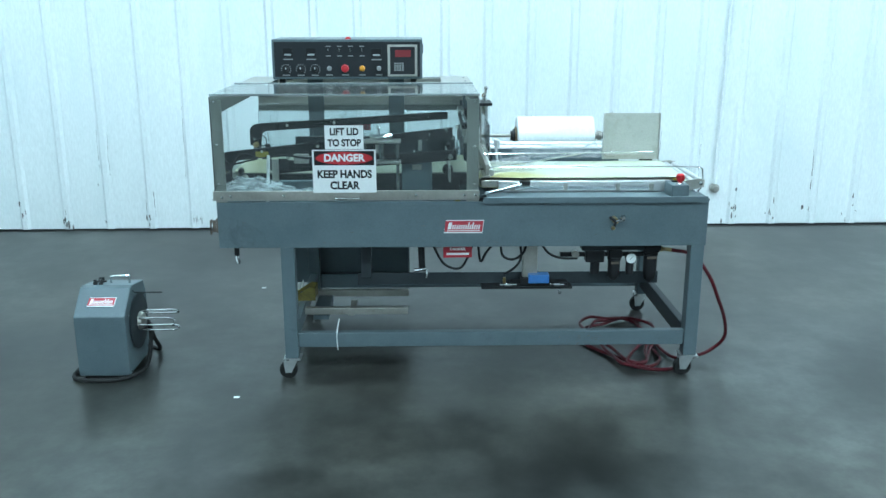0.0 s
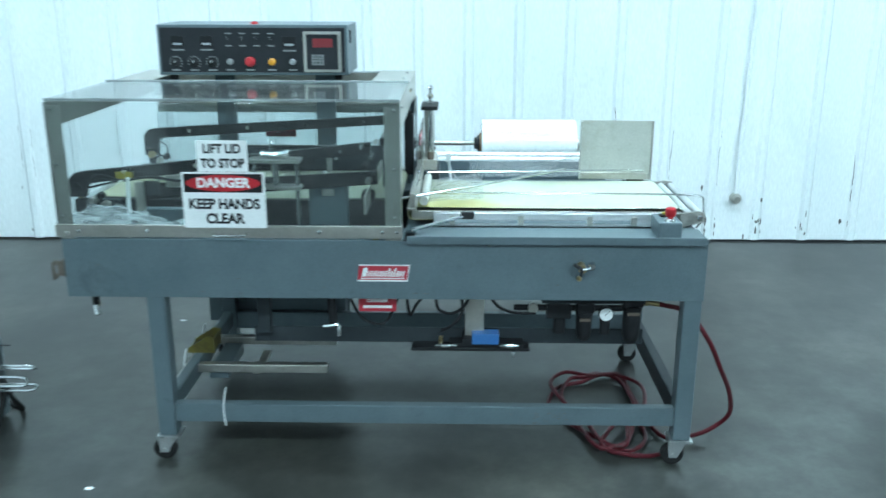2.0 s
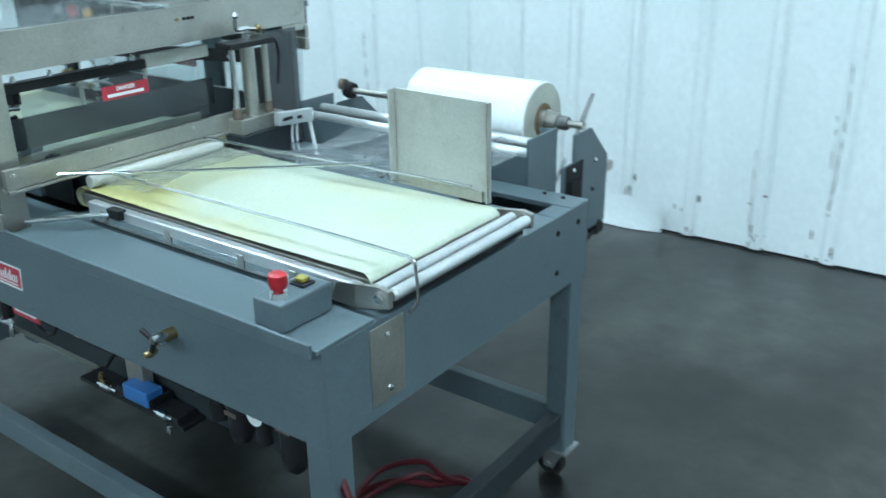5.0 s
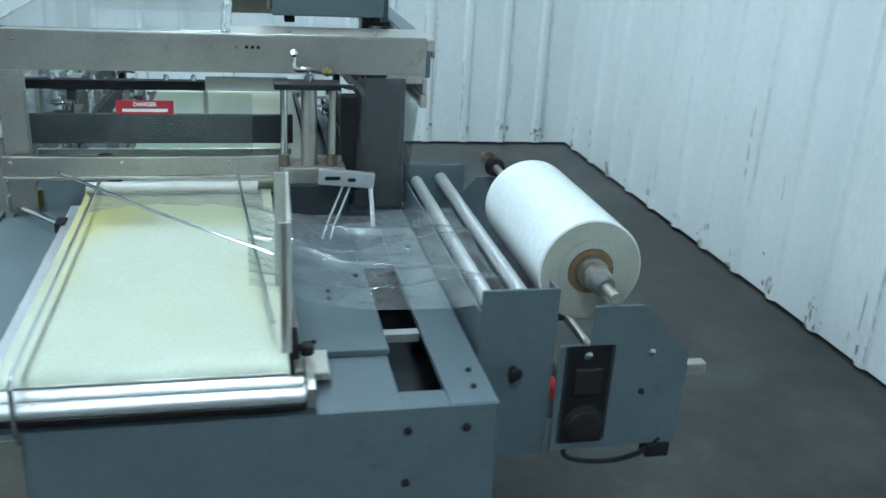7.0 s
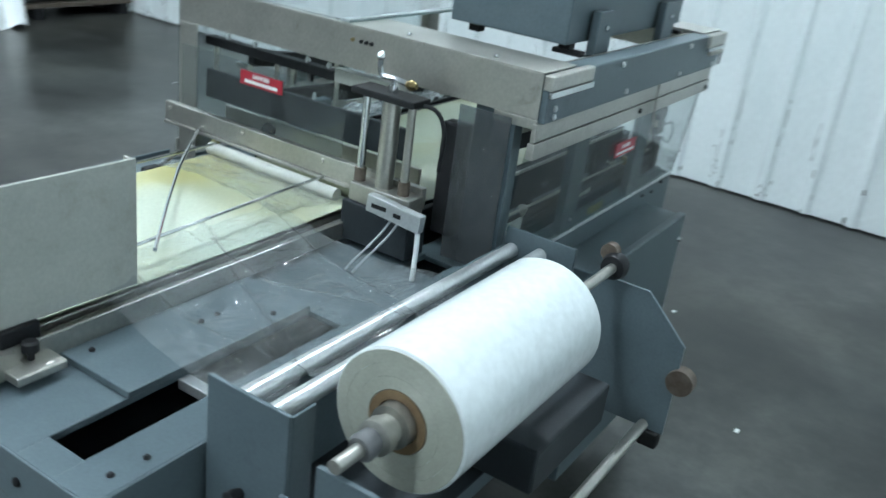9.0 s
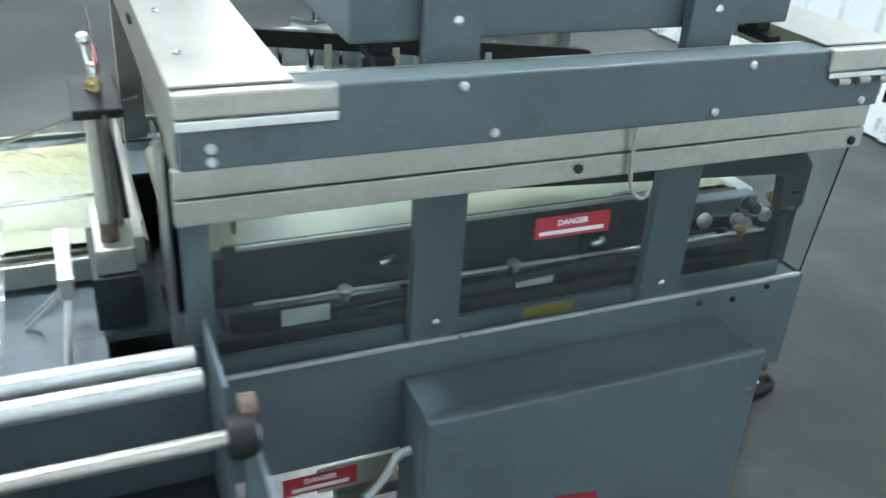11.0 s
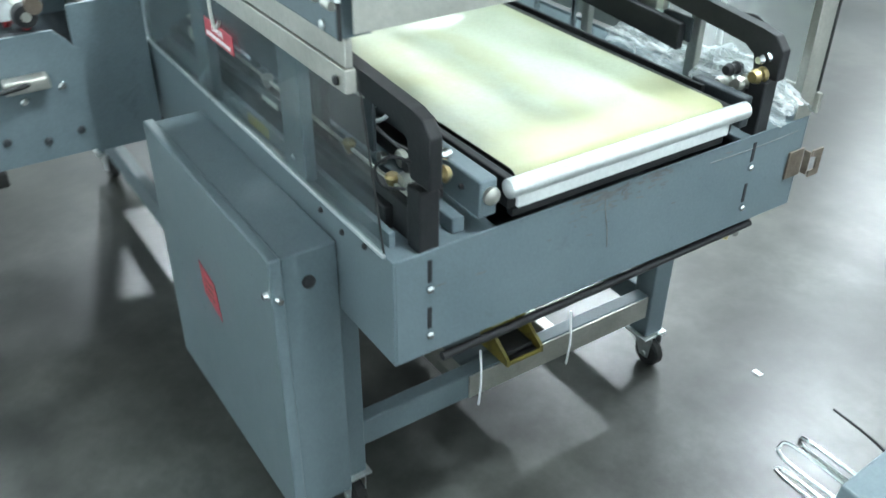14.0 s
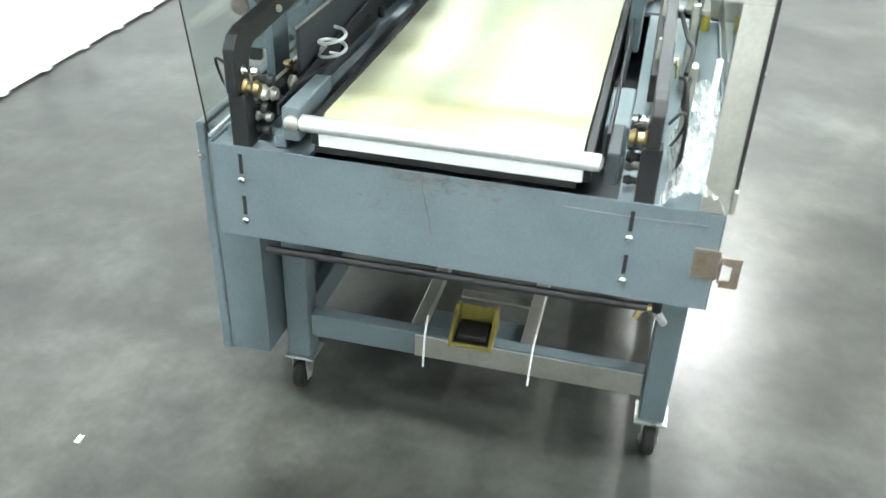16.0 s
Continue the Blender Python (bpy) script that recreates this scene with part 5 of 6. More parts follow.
# ---- left end: rusty bracket, rod, valve ----
brk = part("rusty_bracket", add_box(bmesh.new(), (-0.006, -0.004, 0.735), (-0.001, 0.045, 0.80), 0.001), RUST, M, "rusty bent hinge bracket on the corner")
box("tab", (-0.022, -0.008, 0.74), (-0.006, -0.0045, 0.795), RUST, brk, 0.001)
prism("tab", [(-0.042, 0.735), (-0.008, 0.735), (-0.008, 0.75), (-0.026, 0.752), (-0.026, 0.782), (-0.008, 0.785), (-0.008, 0.80), (-0.042, 0.80)], "x", -0.026, -0.022, RUST, brk)
rod("tie_rod", (0.012, 0.93, 0.628), (0.012, 0.11, 0.638), 0.009, BLACK, M, 10)
dv = part("drain_valve", add_rod(bmesh.new(), (0.06, 0.09, 0.655), (0.06, 0.09, 0.60), 0.012), BLACK, M, "small drain valve hanging under the corner")
tube("spout", [(0.06, 0.09, 0.605), (0.062, 0.08, 0.585), (0.07, 0.07, 0.565)], 0.009, CHROME, dv, "", 4)
tube("spout", [(0.06, 0.09, 0.61), (0.055, 0.12, 0.60), (0.05, 0.13, 0.58)], 0.007, BRASS, dv, "", 4)
rub_marks(end_l, (-0.0008, 0.53, 0.862), (0, 1, 0), (0, 0, 1), 60, 0.07, 0.0065, 21, 1.3)
rub_marks(end_l, (-0.0008, 0.5, 0.82), (0, 1, 0), (0, 0, 1), 16, 0.28, 0.03, 22)
tube("panel_crease", [(-0.0004, 0.30, 0.846), (-0.0004, 0.2, 0.844), (-0.0004, 0.1, 0.845), (-0.0004, 0.03, 0.847)], 0.0012, SCUFF, end_l, "dark crease in the paint", 3, 6)
tube("panel_scratch", [(-0.0002, 0.58, 0.855), (-0.0002, 0.575, 0.82), (-0.0002, 0.565, 0.78), (-0.0002, 0.56, 0.74)], 0.0016, SCUFF, end_l, "", 3, 6)
rub_marks(end_l, (-0.0008, 0.56, 0.845), (0, 1, 0), (0, 0, 1), 40, 0.06, 0.014, 31, 1.0)
rub_marks(end_r, (L + 0.0008, 0.6, 0.80), (0, 1, 0), (0, 0, 1), 14, 0.25, 0.05, 23)
rub_marks(M, (1.7, 0.0112, 0.19), (1, 0, 0), (0, 0, 1), 26, 0.05, 0.018, 24)
rub_marks(M, (1.1, -0.0008, 0.72), (1, 0, 0), (0, 0, 1), 16, 0.6, 0.05, 25)
rub_marks(door, (0.5, 1.1708, 0.6), (1, 0, 0), (0, 0, 1), 14, 0.18, 0.12, 26)
rod("pale_stick", (0.225, 0.05, 0.868), (0.238, 0.05, 1.083), 0.007, WHITE, M, 10, "pale plastic rod standing on the deck")

# ---- pneumatics under the deck ----
sh = part("valve_rack", add_box(bmesh.new(), (1.22, 0.10, 0.42), (1.66, 0.17, 0.432), 0.002), BLACK, M, "black rack with air valves and fittings")
box("rack_lip", (0.62, 0.171, 0.425), (2.09, 0.176, 0.485), DARKPAN, sh, 0.001)
box("hanger", (1.42, 0.12, 0.45), (1.49, 0.15, 0.659), STEEL, sh, 0.002)
box("hanger", (2.02, 0.14, 0.47), (2.07, 0.17, 0.659), DARKPAN, sh, 0.002)
box("hanger", (0.64, 0.14, 0.47), (0.69, 0.17, 0.659), DARKPAN, sh, 0.002)
vb = box("valve_body", (1.41, 0.09, 0.445), (1.55, 0.16, 0.475), BLACK, sh, 0.004)
box("valve_coil", (1.445, 0.085, 0.452), (1.545, 0.135, 0.495), BLUE, sh, 0.004, "blue solenoid coil")
box("valve_body", (1.36, 0.10, 0.433), (1.64, 0.16, 0.452), BLACK, sh, 0.003)
for x0, x1 in ((1.31, 1.39), (1.55, 1.62)):
    lathe("fitting", (x0, 0.10, 0.443), (x1, 0.10, 0.443), [(0, 0.006), (0.2, 0.006), (0.25, 0.012), (0.7, 0.012), (0.75, 0.006), (1, 0.006)], CHROME, sh, 12)
lathe("fitting", (1.33, 0.10, 0.45), (1.33, 0.10, 0.48), [(0, 0.006), (0.5, 0.009), (1, 0.006)], BRASS, sh, 10)
lathe("fitting", (1.60, 0.10, 0.42), (1.60, 0.10, 0.395), [(0, 0.006), (0.5, 0.009), (1, 0.006)], CHROME, sh, 10)
rg = thing("air_regulator", (1.93, 0.12, 0.44), "black air regulators with a round pressure gauge under the deck", "regulator")
for x, r, z0, z1 in ((1.86, 0.033, 0.46, 0.575), (2.035, 0.037, 0.45, 0.60)):
    lathe("bowl", (x, 0.12, z1), (x, 0.12, z0), [(0, r), (0.1, r), (0.12, r * 0.9), (0.7, r * 0.88), (0.9, r * 0.7), (1, r * 0.3)], BLACK, rg, 20)
    box("head", (x - r, 0.09, z1), (x + r, 0.15, z1 + 0.04), BLACK, rg, 0.006)
    box("tag", (x - r * 0.6, 0.12 - r * 0.93, z1 - 0.03), (x + r * 0.6, 0.12 - r * 0.90, z1 - 0.018), RUST, rg, 0)
lathe("gauge_case", (1.937, 0.13, 0.572), (1.937, 0.095, 0.572), [(0, 0.024), (0.8, 0.027), (1, 0.027)], BLACK, rg, 24)
gf = lathe("gauge_face", (1.937, 0.096, 0.572), (1.937, 0.0935, 0.572), [(0, 0.0245), (1, 0.0245)], WHITE, rg, 24, "white gauge face with black needle")
box("needle", (1.9362, 0.0925, 0.565), (1.9378, 0.0933, 0.590), INK, gf, 0, turn=Matrix.Translation((1.937, 0, 0.572)) @ Matrix.Rotation(radians(40), 4, "Y") @ Matrix.Translation((-1.937, 0, -0.572)))
rod("bulb", (1.937, 0.12, 0.55), (1.937, 0.12, 0.49), 0.019, BLACK, rg, 14)
box("body", (1.72, 0.10, 0.55), (1.81, 0.16, 0.61), BLACK, rg, 0.006)
rod("bowl", (1.77, 0.13, 0.55), (1.77, 0.13, 0.49), 0.023, BLACK, rg, 16)
lathe("gauge_case", (1.67, 0.13, 0.59), (1.67, 0.105, 0.59), [(0, 0.016), (1, 0.018)], STEEL, rg, 18)
rod("pipe", (1.60, 0.13, 0.585), (2.06, 0.13, 0.585), 0.012, BLACK, rg, 10)
lathe("hose_tail", (2.06, 0.12, 0.615), (2.13, 0.10, 0.612), [(0, 0.012), (0.4, 0.014), (0.5, 0.009), (1, 0.010)], BRASS, rg, 12)
box("bracket", (1.70, 0.10, 0.61), (2.08, 0.16, 0.659), DARKPAN, rg, 0.003)
for pts in ([(0.98, 0.12, 0.65), (1.04, 0.1, 0.55), (1.12, 0.1, 0.53), (1.17, 0.12, 0.62), (1.18, 0.14, 0.659)],
            [(1.20, 0.12, 0.659), (1.215, 0.11, 0.56), (1.24, 0.11, 0.60), (1.29, 0.12, 0.659)],
            [(1.31, 0.12, 0.659), (1.32, 0.1, 0.59), (1.37, 0.1, 0.57), (1.42, 0.11, 0.60), (1.44, 0.12, 0.659)],
            [(1.50, 0.12, 0.65), (1.54, 0.1, 0.60), (1.60, 0.1, 0.575), (1.68, 0.11, 0.57)],
            [(1.33, 0.12, 0.49), (1.38, 0.1, 0.53), (1.41, 0.11, 0.58), (1.40, 0.12, 0.659)]):
    tube("air_line", pts, 0.006, BLACK, M, "", 7)
ap = part("lift_piston", add_rod(bmesh.new(), (0.93, 0.08, 0.659), (0.935, 0.08, 0.54), 0.016, 14), BLACK, M, "small hanging air piston with chrome fittings", True)
tube("fitting", [(0.90, 0.075, 0.525), (0.93, 0.07, 0.53), (0.955, 0.07, 0.535)], 0.009, CHROME, ap, "", 4)
tube("fitting", [(0.955, 0.075, 0.53), (0.958, 0.07, 0.51), (0.955, 0.07, 0.49)], 0.007, CHROME, ap, "", 4)
dl = part("red_label", add_box(bmesh.new(), (1.035, 0.048, 0.595), (1.17, 0.05, 0.655), 0.0005), REDLABEL, M, "dark red warning label with pale letters")
lettering("label_word", "DANGER", 0.018, Matrix.Translation((1.102, 0.0472, 0.636)) @ FRONT, WHITE, dl, 0.0002)
box("label_bar", (1.05, 0.0472, 0.608), (1.155, 0.0477, 0.618), WHITE, dl, 0)
# yellow foot switch and white ties on the lower frame
fs = thing("foot_switch", (0.31, 0.515, 0.2485), "yellow guarded foot switch resting on the lower rail", "foot switch")
box("base", (0.268, 0.468, 0.2485), (0.37, 0.562, 0.256), BLACK, fs, 0.003)
for y in (0.459, 0.5625):
    prism("side_guard", [(0.262, 0.2485), (0.375, 0.2485), (0.375, 0.315), (0.345, 0.32), (0.264, 0.268)], "y", y, y + 0.0085, SHADEYELLOW, fs)
box("guard_front", (0.262, 0.468, 0.2485), (0.2675, 0.562, 0.262), SHADEYELLOW, fs, 0.002)
box("guard_back", (0.367, 0.468, 0.2565), (0.374, 0.562, 0.31), SHADEYELLOW, fs, 0.002)
box("pedal", (0.285, 0.475, 0.2565), (0.355, 0.555, 0.272), BLACK, fs, 0.004)
for x, y in ((0.279, 0.64), (0.279, 0.36), (0.53, 0.008)):
    tube("cable_tie", [(x, y, 0.15), (x - 0.004, y - 0.002, 0.21), (x, y - 0.004, 0.26), (x + 0.012, y - 0.008, 0.31)], 0.003, WHITE, M, "white cable tie with a loose tail", 3, 6)

# ---- red air hose ----
pts = [(2.13, 0.10, 0.612), (2.22, 0.05, 0.60), (2.30, 0.03, 0.50), (2.36, 0.06, 0.38), (2.42, 0.12, 0.26), (2.449, 0.17, 0.15), (2.42, 0.20, 0.08), (2.33, 0.2, 0.03), (2.2, 0.22, 0.016)]
for k in range(34):
    a = 0.4 + k * 0.55
    r = 0.165 + 0.03 * math.sin(k * 1.7)
    pts.append((2.0 + 0.03 * math.sin(k * 0.9) + r * math.cos(a), 0.47 + r * 2.0 * math.sin(a), 0.012 + 0.012 * (k // 11) + 0.004 * math.sin(k)))
pts += [(1.95, 0.12, 0.03), (2.1, 0.06, 0.012), (2.25, 0.12, 0.012)]
hose = part("air_hose", add_tube(bmesh.new(), curve_points(pts, 6), 0.009, 8), HOSE, None, "", True)
tagged(hose, "dark red rubber air hose lying in loose coils", "hose")

# ---- film roll stand behind the deck ----
rs = thing("film_roll_stand", (1.6, 1.3, 0.55), "grey-blue film unwind stand with rollers fixed behind the deck", "roll stand")
box("trough_front", (1.17, 1.045, 0.70), (2.055, 1.05, 0.955), PAINT, rs, 0.002)
box("trough_floor", (1.17, 1.05, 0.70), (2.055, 1.30, 0.706), DARKPAN, rs, 0.002)
box("near_plate", (2.055, 1.045, 0.62), (2.063, 1.205, 1.005), PAINT, rs, 0.002, "grey-blue end plate with a black knob")
box("near_plate_return", (2.005, 1.20, 0.62), (2.0545, 1.205, 1.0), PAINT, rs, 0.002)
lathe("knob", (2.063, 1.12, 0.83), (2.09, 1.12, 0.83), [(0, 0.008), (0.5, 0.013), (0.9, 0.014), (1, 0.01)], BLACK, rs, 14)
box("knob_arm", (2.066, 1.115, 0.80), (2.07, 1.125, 0.83), BLACK, rs, 0.001)
prism("roll_bracket", [(1.21, 0.64), (1.495, 0.64), (1.495, 0.86), (1.38, 0.97), (1.275, 0.97), (1.275, 0.885), (1.21, 0.885)], "x", 2.075, 2.083, PAINT, rs, "grey-blue roll bracket plate with a dark plug opening")
box("plug_opening", (2.0832, 1.228, 0.655), (2.0845, 1.322, 0.885), INK, rs, 0.001, "dark opening in the bracket plate")
box("opening_edge", (2.0832, 1.222, 0.66), (2.0865, 1.2275, 0.885), DARKPAN, rs, 0.001)
box("opening_edge", (2.0832, 1.3225, 0.66), (2.0865, 1.328, 0.885), DARKPAN, rs, 0.001)
box("socket", (2.0847, 1.245, 0.775), (2.094, 1.305, 0.835), RUBBER, rs, 0.004)
lathe("plug_body", (2.0847, 1.275, 0.705), (2.105, 1.275, 0.705), [(0, 0.042), (0.3, 0.044), (0.5, 0.036), (0.9, 0.034), (1, 0.024)], RUBBER, rs, 20)
for y in (1.271, 1.409):
    lathe("bolt", (2.083, y, 0.863), (2.089, y, 0.863), [(0, 0.009), (0.6, 0.009), (1, 0.005)], CHROME, rs, 8)
lathe("bolt", (2.083, 1.40, 0.77), (2.088, 1.40, 0.77), [(0, 0.008), (1, 0.005)], BLACK, rs, 8)
tube("cord", [(2.07, 1.25, 0.67), (2.08, 1.25, 0.62), (2.08, 1.34, 0.60), (2.08, 1.42, 0.615), (2.08, 1.46, 0.65)], 0.006, BLACK, rs, "black power cord", 7)
box("rubber_foot", (2.05, 1.43, 0.605), (2.09, 1.485, 0.64), RUBBER, rs, 0.005)
box("side_latch", (2.06, 1.496, 0.80), (2.085, 1.54, 0.83), STEEL, rs, 0.003)
for y, z in ((1.075, 0.955), (1.145, 0.965)):
    lathe("bright_roller", (1.185, y, z), (2.05, y, z), [(0, 0.008), (0.005, 0.0165), (0.995, 0.0165), (1, 0.008)], ALU, rs, 20, "bright aluminium idler roller")
box("far_plate", (1.165, 1.045, 0.62), (1.172, 1.22, 1.0), PAINT, rs, 0.002, "grey-blue far end plate")
prism("far_bracket", [(1.215, 0.64), (1.49, 0.64), (1.49, 0.86), (1.39, 0.955), (1.265, 0.955), (1.215, 0.90)], "x", 1.142, 1.15, PAINT, rs, "grey-blue roll bracket plate with bolts")
for y, z in ((1.25, 0.70), (1.33, 0.69), (1.42, 0.71), (1.36, 0.80), (1.44, 0.80), (1.27, 0.82)):
    lathe("bolt", (1.142, y, z), (1.133, y, z), [(0, 0.010), (0.6, 0.010), (1, 0.006)], DARKPAN if z < 0.75 else CHROME, rs, 8)
box("clamp_block", (1.10, 1.30, 0.835), (1.141, 1.40, 0.865), STEEL, rs, 0.004)
tube("clamp_lever", [(1.12, 1.33, 0.85), (1.09, 1.37, 0.855), (1.085, 1.45, 0.85)], 0.006, BLACK, rs, "", 4)
box("rubber_foot", (1.13, 1.44, 0.60), (1.16, 1.485, 0.64), RUBBER, rs, 0.005)
rod("end_bush", (1.13, 1.50, 0.78), (1.16, 1.50, 0.78), 0.03, RUST, rs, 16)
lathe("far_bearing", (1.15, 1.31, 0.992), (1.185, 1.31, 0.992), [(0, 0.026), (0.5, 0.03), (1, 0.026)], BLACK, rs, 18)
lathe("far_bearing", (1.145, 1.29, 1.015), (1.165, 1.29, 1.015), [(0, 0.02), (1, 0.02)], RUST, rs, 16)
rod("shaft", (1.145, 1.31, 0.992), (2.092, 1.31, 0.992), 0.011, STEEL, rs, 12)
rod("lower_bar", (1.17, 1.45, 0.66), (2.075, 1.45, 0.66), 0.012, STEEL, rs, 10)
box("motor_case", (1.30, 1.22, 0.706), (1.62, 1.40, 0.80), DARKPAN, rs, 0.006)
tube("red_lead", [(1.9, 1.2, 0.72), (1.95, 1.24, 0.74), (2.0, 1.25, 0.70)], 0.01, RED, rs, "", 5)
roll = thing("film_roll", (1.75, 1.31, 0.992), "large roll of white clear shrink film on a cardboard core", "film roll")
R0 = 0.115
lathe("wound_film", (1.50, 1.31, 0.992), (1.95, 1.31, 0.992), [(0, 0.051), (0, R0 - 0.004), (0.006, R0), (0.994, R0), (1, R0 - 0.004), (1, 0.051)], ROLLFILM, roll, 64, "wound white glossy film", True)
for k in range(3):
    r1 = R0 - 0.004 - k * 0.020
    lathe("film_edge", (1.949, 1.31, 0.992), (1.9522 - 0.0003 * (k % 2), 1.31, 0.992), [(0, r1 - 0.0197), (0, r1), (1, r1), (1, r1 - 0.0197)], ROLLEND, roll, 48, "", True)
lathe("core", (1.49, 1.31, 0.992), (1.9535, 1.31, 0.992), [(0, 0.036), (0, 0.05), (1, 0.05), (1, 0.036)], CARD, roll, 32, "brown cardboard core", True)
lathe("core_chuck", (1.93, 1.31, 0.992), (2.01, 1.31, 0.992), [(0, 0.034), (0.5, 0.034), (0.52, 0.022), (0.7, 0.022), (0.72, 0.028), (0.95, 0.028), (1, 0.02)], STEEL, roll, 24)
lathe("core_chuck", (1.50, 1.31, 0.992), (1.465, 1.31, 0.992), [(0, 0.04), (0.6, 0.04), (0.62, 0.03), (1, 0.028)], BLACK, roll, 24)
lathe("end_collar", (2.01, 1.31, 0.992), (2.04, 1.31, 0.992), [(0, 0.02), (0.8, 0.022), (1, 0.018)], SCUFF, roll, 20)

rod("yellow_cap", (1.10, 0.045, 0.869), (1.10, 0.045, 0.915), 0.013, YELLOW, M, 14, "yellow plastic cap at the post foot")

# ---- small winder unit on the floor ----
aw = thing("film_rewinder", (-0.61, 0.21, 0), "small grey-blue scrap film winder with wire prongs", "winder")
X0, X1 = -0.722, -0.478
prism("case", [(0.035, 0.015), (0.375, 0.015), (0.385, 0.325), (0.358, 0.402), (0.185, 0.428), (0.155, 0.424), (0.035, 0.315)], "x", X0, X1, PAINT, aw, "", 0.005)
for x in (X0 + 0.03, X1 - 0.03):
    for y in (0.06, 0.35):
        rod("foot", (x, y, 0), (x, y, 0.016), 0.012, RUBBER, aw, 10)
disc = lathe("reel_disc", (X1 + 0.002, 0.215, 0.235), (X1 + 0.012, 0.215, 0.235), [(0, 0.135), (0.8, 0.138), (1, 0.13)], DARKPAN, aw, 40, "thin dark metal reel disc")
lathe("reel_hub", (X1 + 0.012, 0.215, 0.235), (X1 + 0.04, 0.215, 0.235), [(0, 0.045), (0.6, 0.04), (1, 0.02)], STEEL, disc, 20)
for a in (0.5, 2.6, 4.7):
    py, pz = 0.215 + 0.05 * math.cos(a), 0.235 + 0.05 * math.sin(a)
    qy, qz = 0.215 + 0.05 * math.cos(a + 0.7), 0.235 + 0.05 * math.sin(a + 0.7)
    tube("prong", [(X1 + 0.02, py, pz), (X1 + 0.17, py, pz), (X1 + 0.195, (py + qy) / 2, (pz + qz) / 2), (X1 + 0.17, qy, qz), (X1 + 0.02, qy, qz)], 0.005, CHROME, disc, "bent chrome wire prong", 7)
tube("feeler_wire", [(X1, 0.2, 0.385), (X1 + 0.06, 0.19, 0.388), (X1 + 0.14, 0.185, 0.39)], 0.003, BLACK, aw, "", 4)
tube("handle", [(-0.60, 0.245, 0.42), (-0.60, 0.245, 0.446), (-0.59, 0.245, 0.455), (-0.52, 0.245, 0.455), (-0.51, 0.245, 0.446), (-0.51, 0.245, 0.42)], 0.006, CHROME, aw, "chrome carry handle", 6)
lathe("dial", (-0.662, 0.285, 0.412), (-0.662, 0.29, 0.437), [(0, 0.026), (0.3, 0.026), (0.35, 0.016), (1, 0.013)], BLACK, aw, 18)
for x in (-0.635, -0.662):
    lathe("switch", (x, 0.20, 0.424), (x, 0.203, 0.45), [(0, 0.011), (0.4, 0.011), (0.5, 0.009), (1, 0.008)], BLACK, aw, 12)
lab = Matrix.Translation((-0.585, 0.3735, 0.364)) @ Matrix.Rotation(math.atan2(-0.077, 0.027), 4, "X") @ Matrix.Rotation(radians(180), 4, "Z")
bm = add_box(bmesh.new(), (-0.052, -0.03, 0), (0.052, 0.03, 0.002))
bmesh.ops.transform(bm, matrix=lab, verts=bm.verts)
lb = part("red_label", bm, REDLABEL, aw, "red label with white lines")
bm = add_box(bmesh.new(), (-0.056, -0.034, -0.001), (0.056, 0.034, 0.0012))
bmesh.ops.transform(bm, matrix=lab, verts=bm.verts)
part("label_border", bm, WHITE, lb)
for k, w in ((0.016, 0.036), (0.004, 0.042), (-0.008, 0.03), (-0.018, 0.036)):
    bm = add_box(bmesh.new(), (-w, k - 0.0025, 0.002), (w, k + 0.0025, 0.0026))
    bmesh.ops.transform(bm, matrix=lab, verts=bm.verts)
    part("label_bar", bm, WHITE, lb)
for x in (-0.62, -0.66):
    lathe("cord_gland", (x, 0.374, 0.04), (x, 0.40, 0.04), [(0, 0.016), (0.5, 0.016), (0.6, 0.012), (1, 0.010)], ALU, aw, 14)
maker_plate(aw, Matrix.Translation((-0.60, 0.0935, 0.3705)) @ Matrix.Rotation(math.atan2(0.109, 0.12), 4, "X"), 0.135, 0.05)
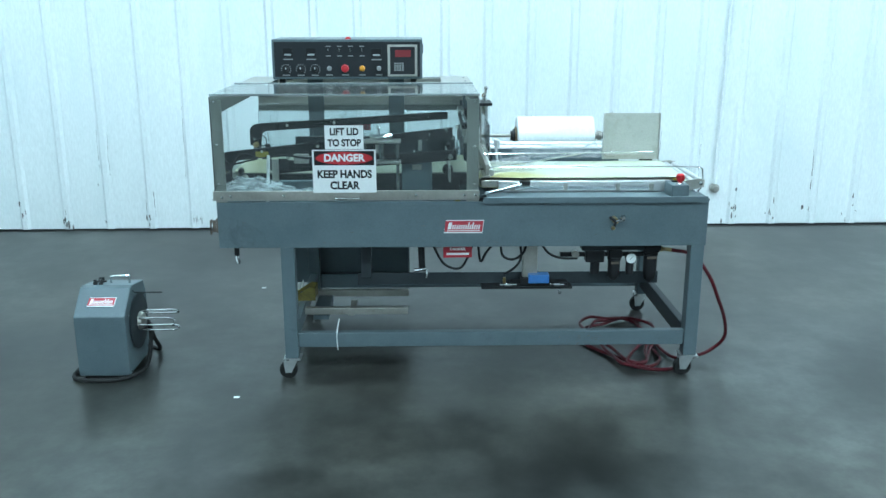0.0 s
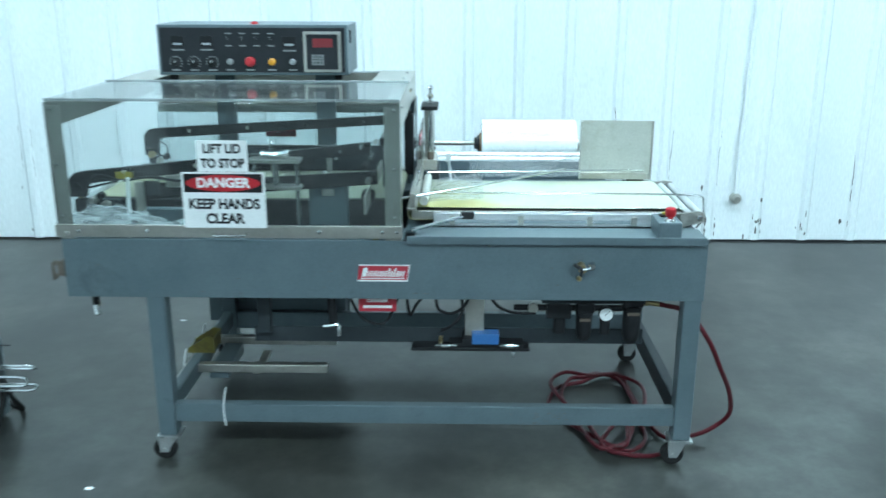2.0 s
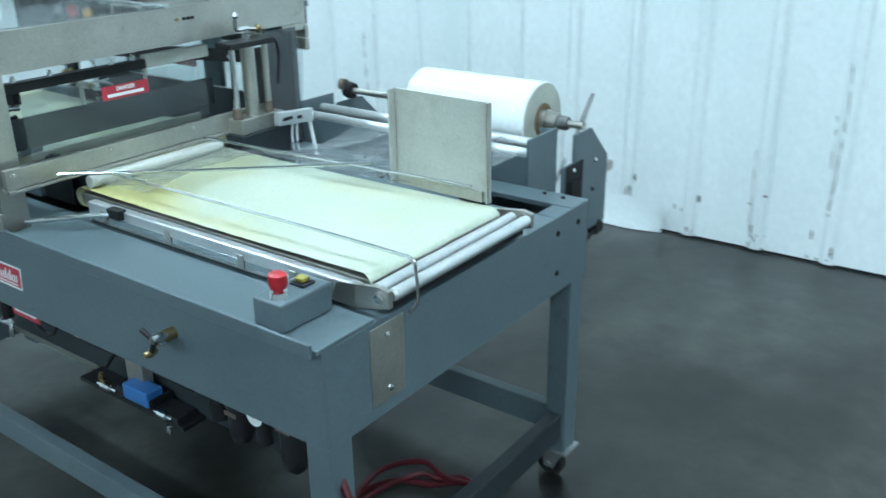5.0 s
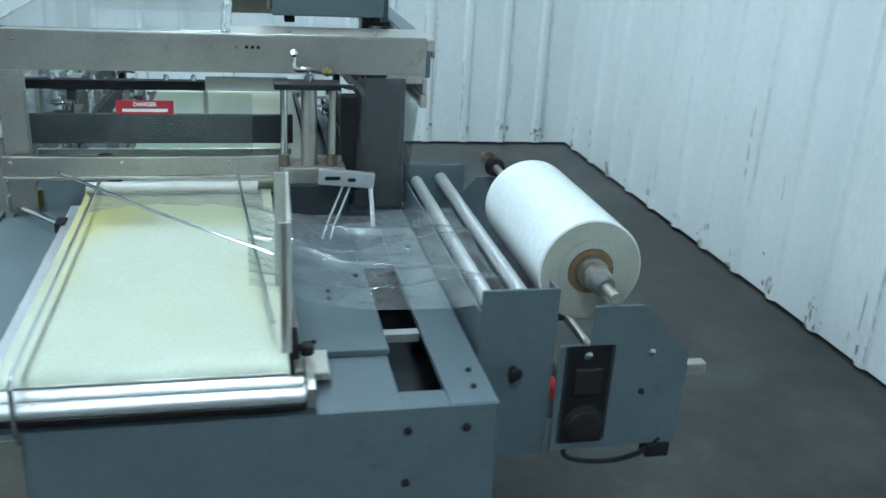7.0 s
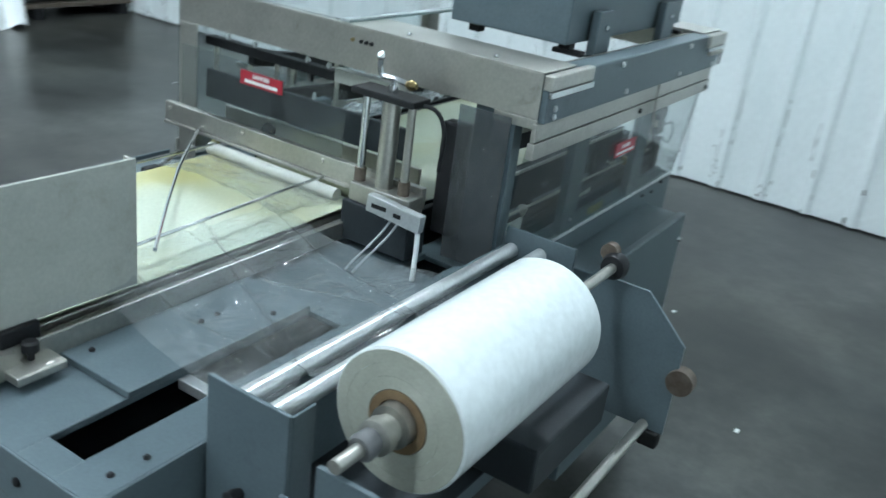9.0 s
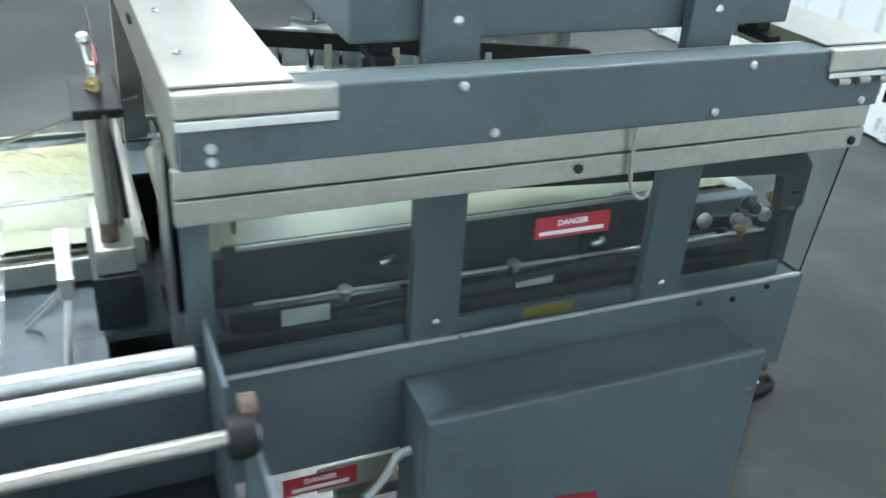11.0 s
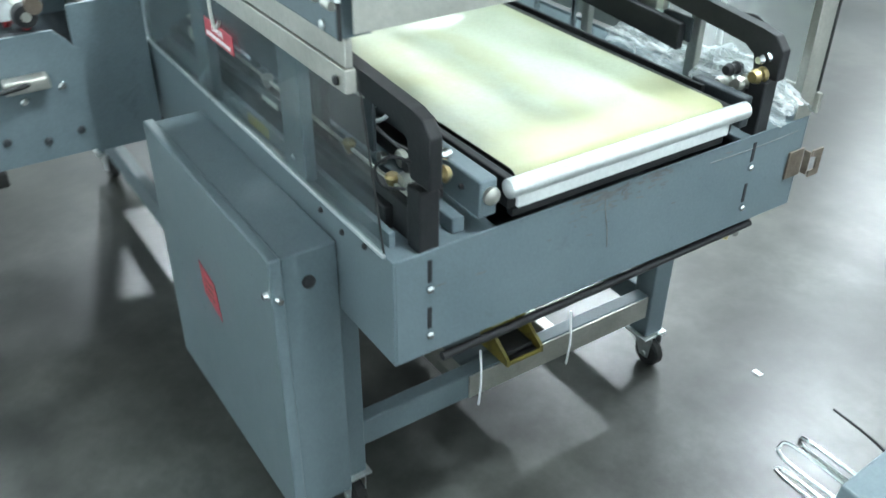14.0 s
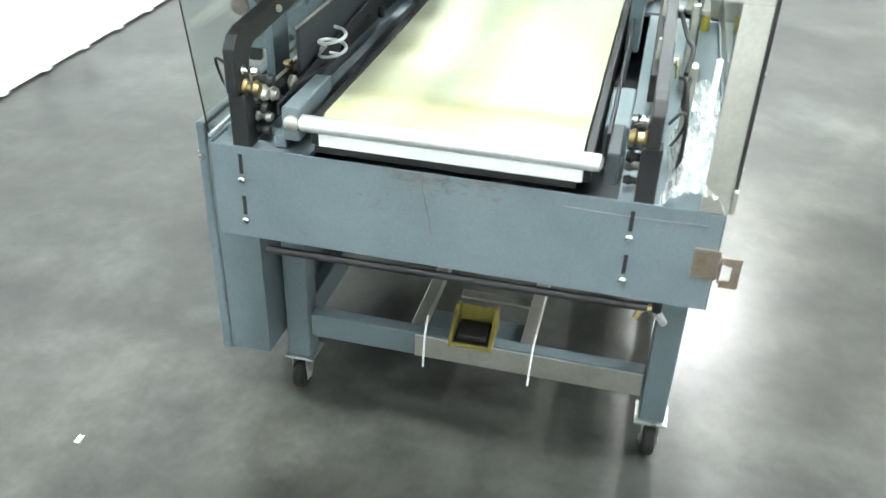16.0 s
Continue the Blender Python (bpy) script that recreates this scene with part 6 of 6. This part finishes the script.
screws(aw, [(X1, 0.06, 0.03), (X1, 0.07, 0.31), (X1, 0.33, 0.06), (X1, 0.33, 0.34), (X1, 0.18, 0.40)], (1, 0, 0), 0.006)
pw = part("power_cord", add_tube(bmesh.new(), curve_points([(X0 + 0.06, 0.39, 0.04), (X0 - 0.01, 0.30, 0.012), (X0 - 0.03, 0.05, 0.012), (-0.66, -0.01, 0.012), (-0.52, 0.0, 0.012), (-0.43, 0.06, 0.03), (-0.42, 0.15, 0.05), (-0.43, 0.25, 0.14), (-0.45, 0.29, 0.2), (-0.44, 0.33, 0.1), (-0.44, 0.40, 0.012), (-0.55, 0.46, 0.012), (-0.68, 0.44, 0.012), (-0.70, 0.40, 0.012)], 8), 0.011, 8), RUBBER, aw, "thick black power cord lying round the unit", True)

# ---- far load in the hall ----
ld = thing("covered_pallet", (-2.0, -5.9, 0), "dark covered load on a low pallet with white sheet", "pallet")
for x in (-2.9, -2.0, -1.1):
    box("runner", (x - 0.05, -6.4, 0), (x + 0.05, -5.4, 0.1), BLACK, ld, 0.005)
box("deck", (-3.0, -6.4, 0.1), (-1.0, -5.4, 0.14), RUST, ld, 0.005)
box("cover", (-2.95, -6.38, 0.14), (-1.05, -5.42, 1.3), DARKLOAD, ld, 0.06, "", 3)
bm = bmesh.new()
g = [[bm.verts.new((-1.72 + 0.45 * i / 10 - 0.25 * j / 10, -5.15 + 0.03 * math.sin(i * 1.3) - 0.24 * min(1, j / 4), 0.01 + 0.95 * j / 10 + 0.04 * math.sin(i))) for j in range(11)] for i in range(11)]
for i in range(10):
    for j in range(10):
        bm.faces.new((g[i][j], g[i + 1][j], g[i + 1][j + 1], g[i][j + 1]))
part("white_sheet", bm, WHITE, ld, "white sheet hanging off the load", True)
for x, y in ((-0.09, 1.456), (0.065, -0.2), (-1.6, -3.2), (-0.855, 0.94)):
    c = box("paper_scrap", (x, y, 0.0005), (x + 0.026, y + 0.015, 0.003), WHITE, None, 0.0005)
    tagged(c, "small white paper scrap lying on the floor", "scrap", "scraps")
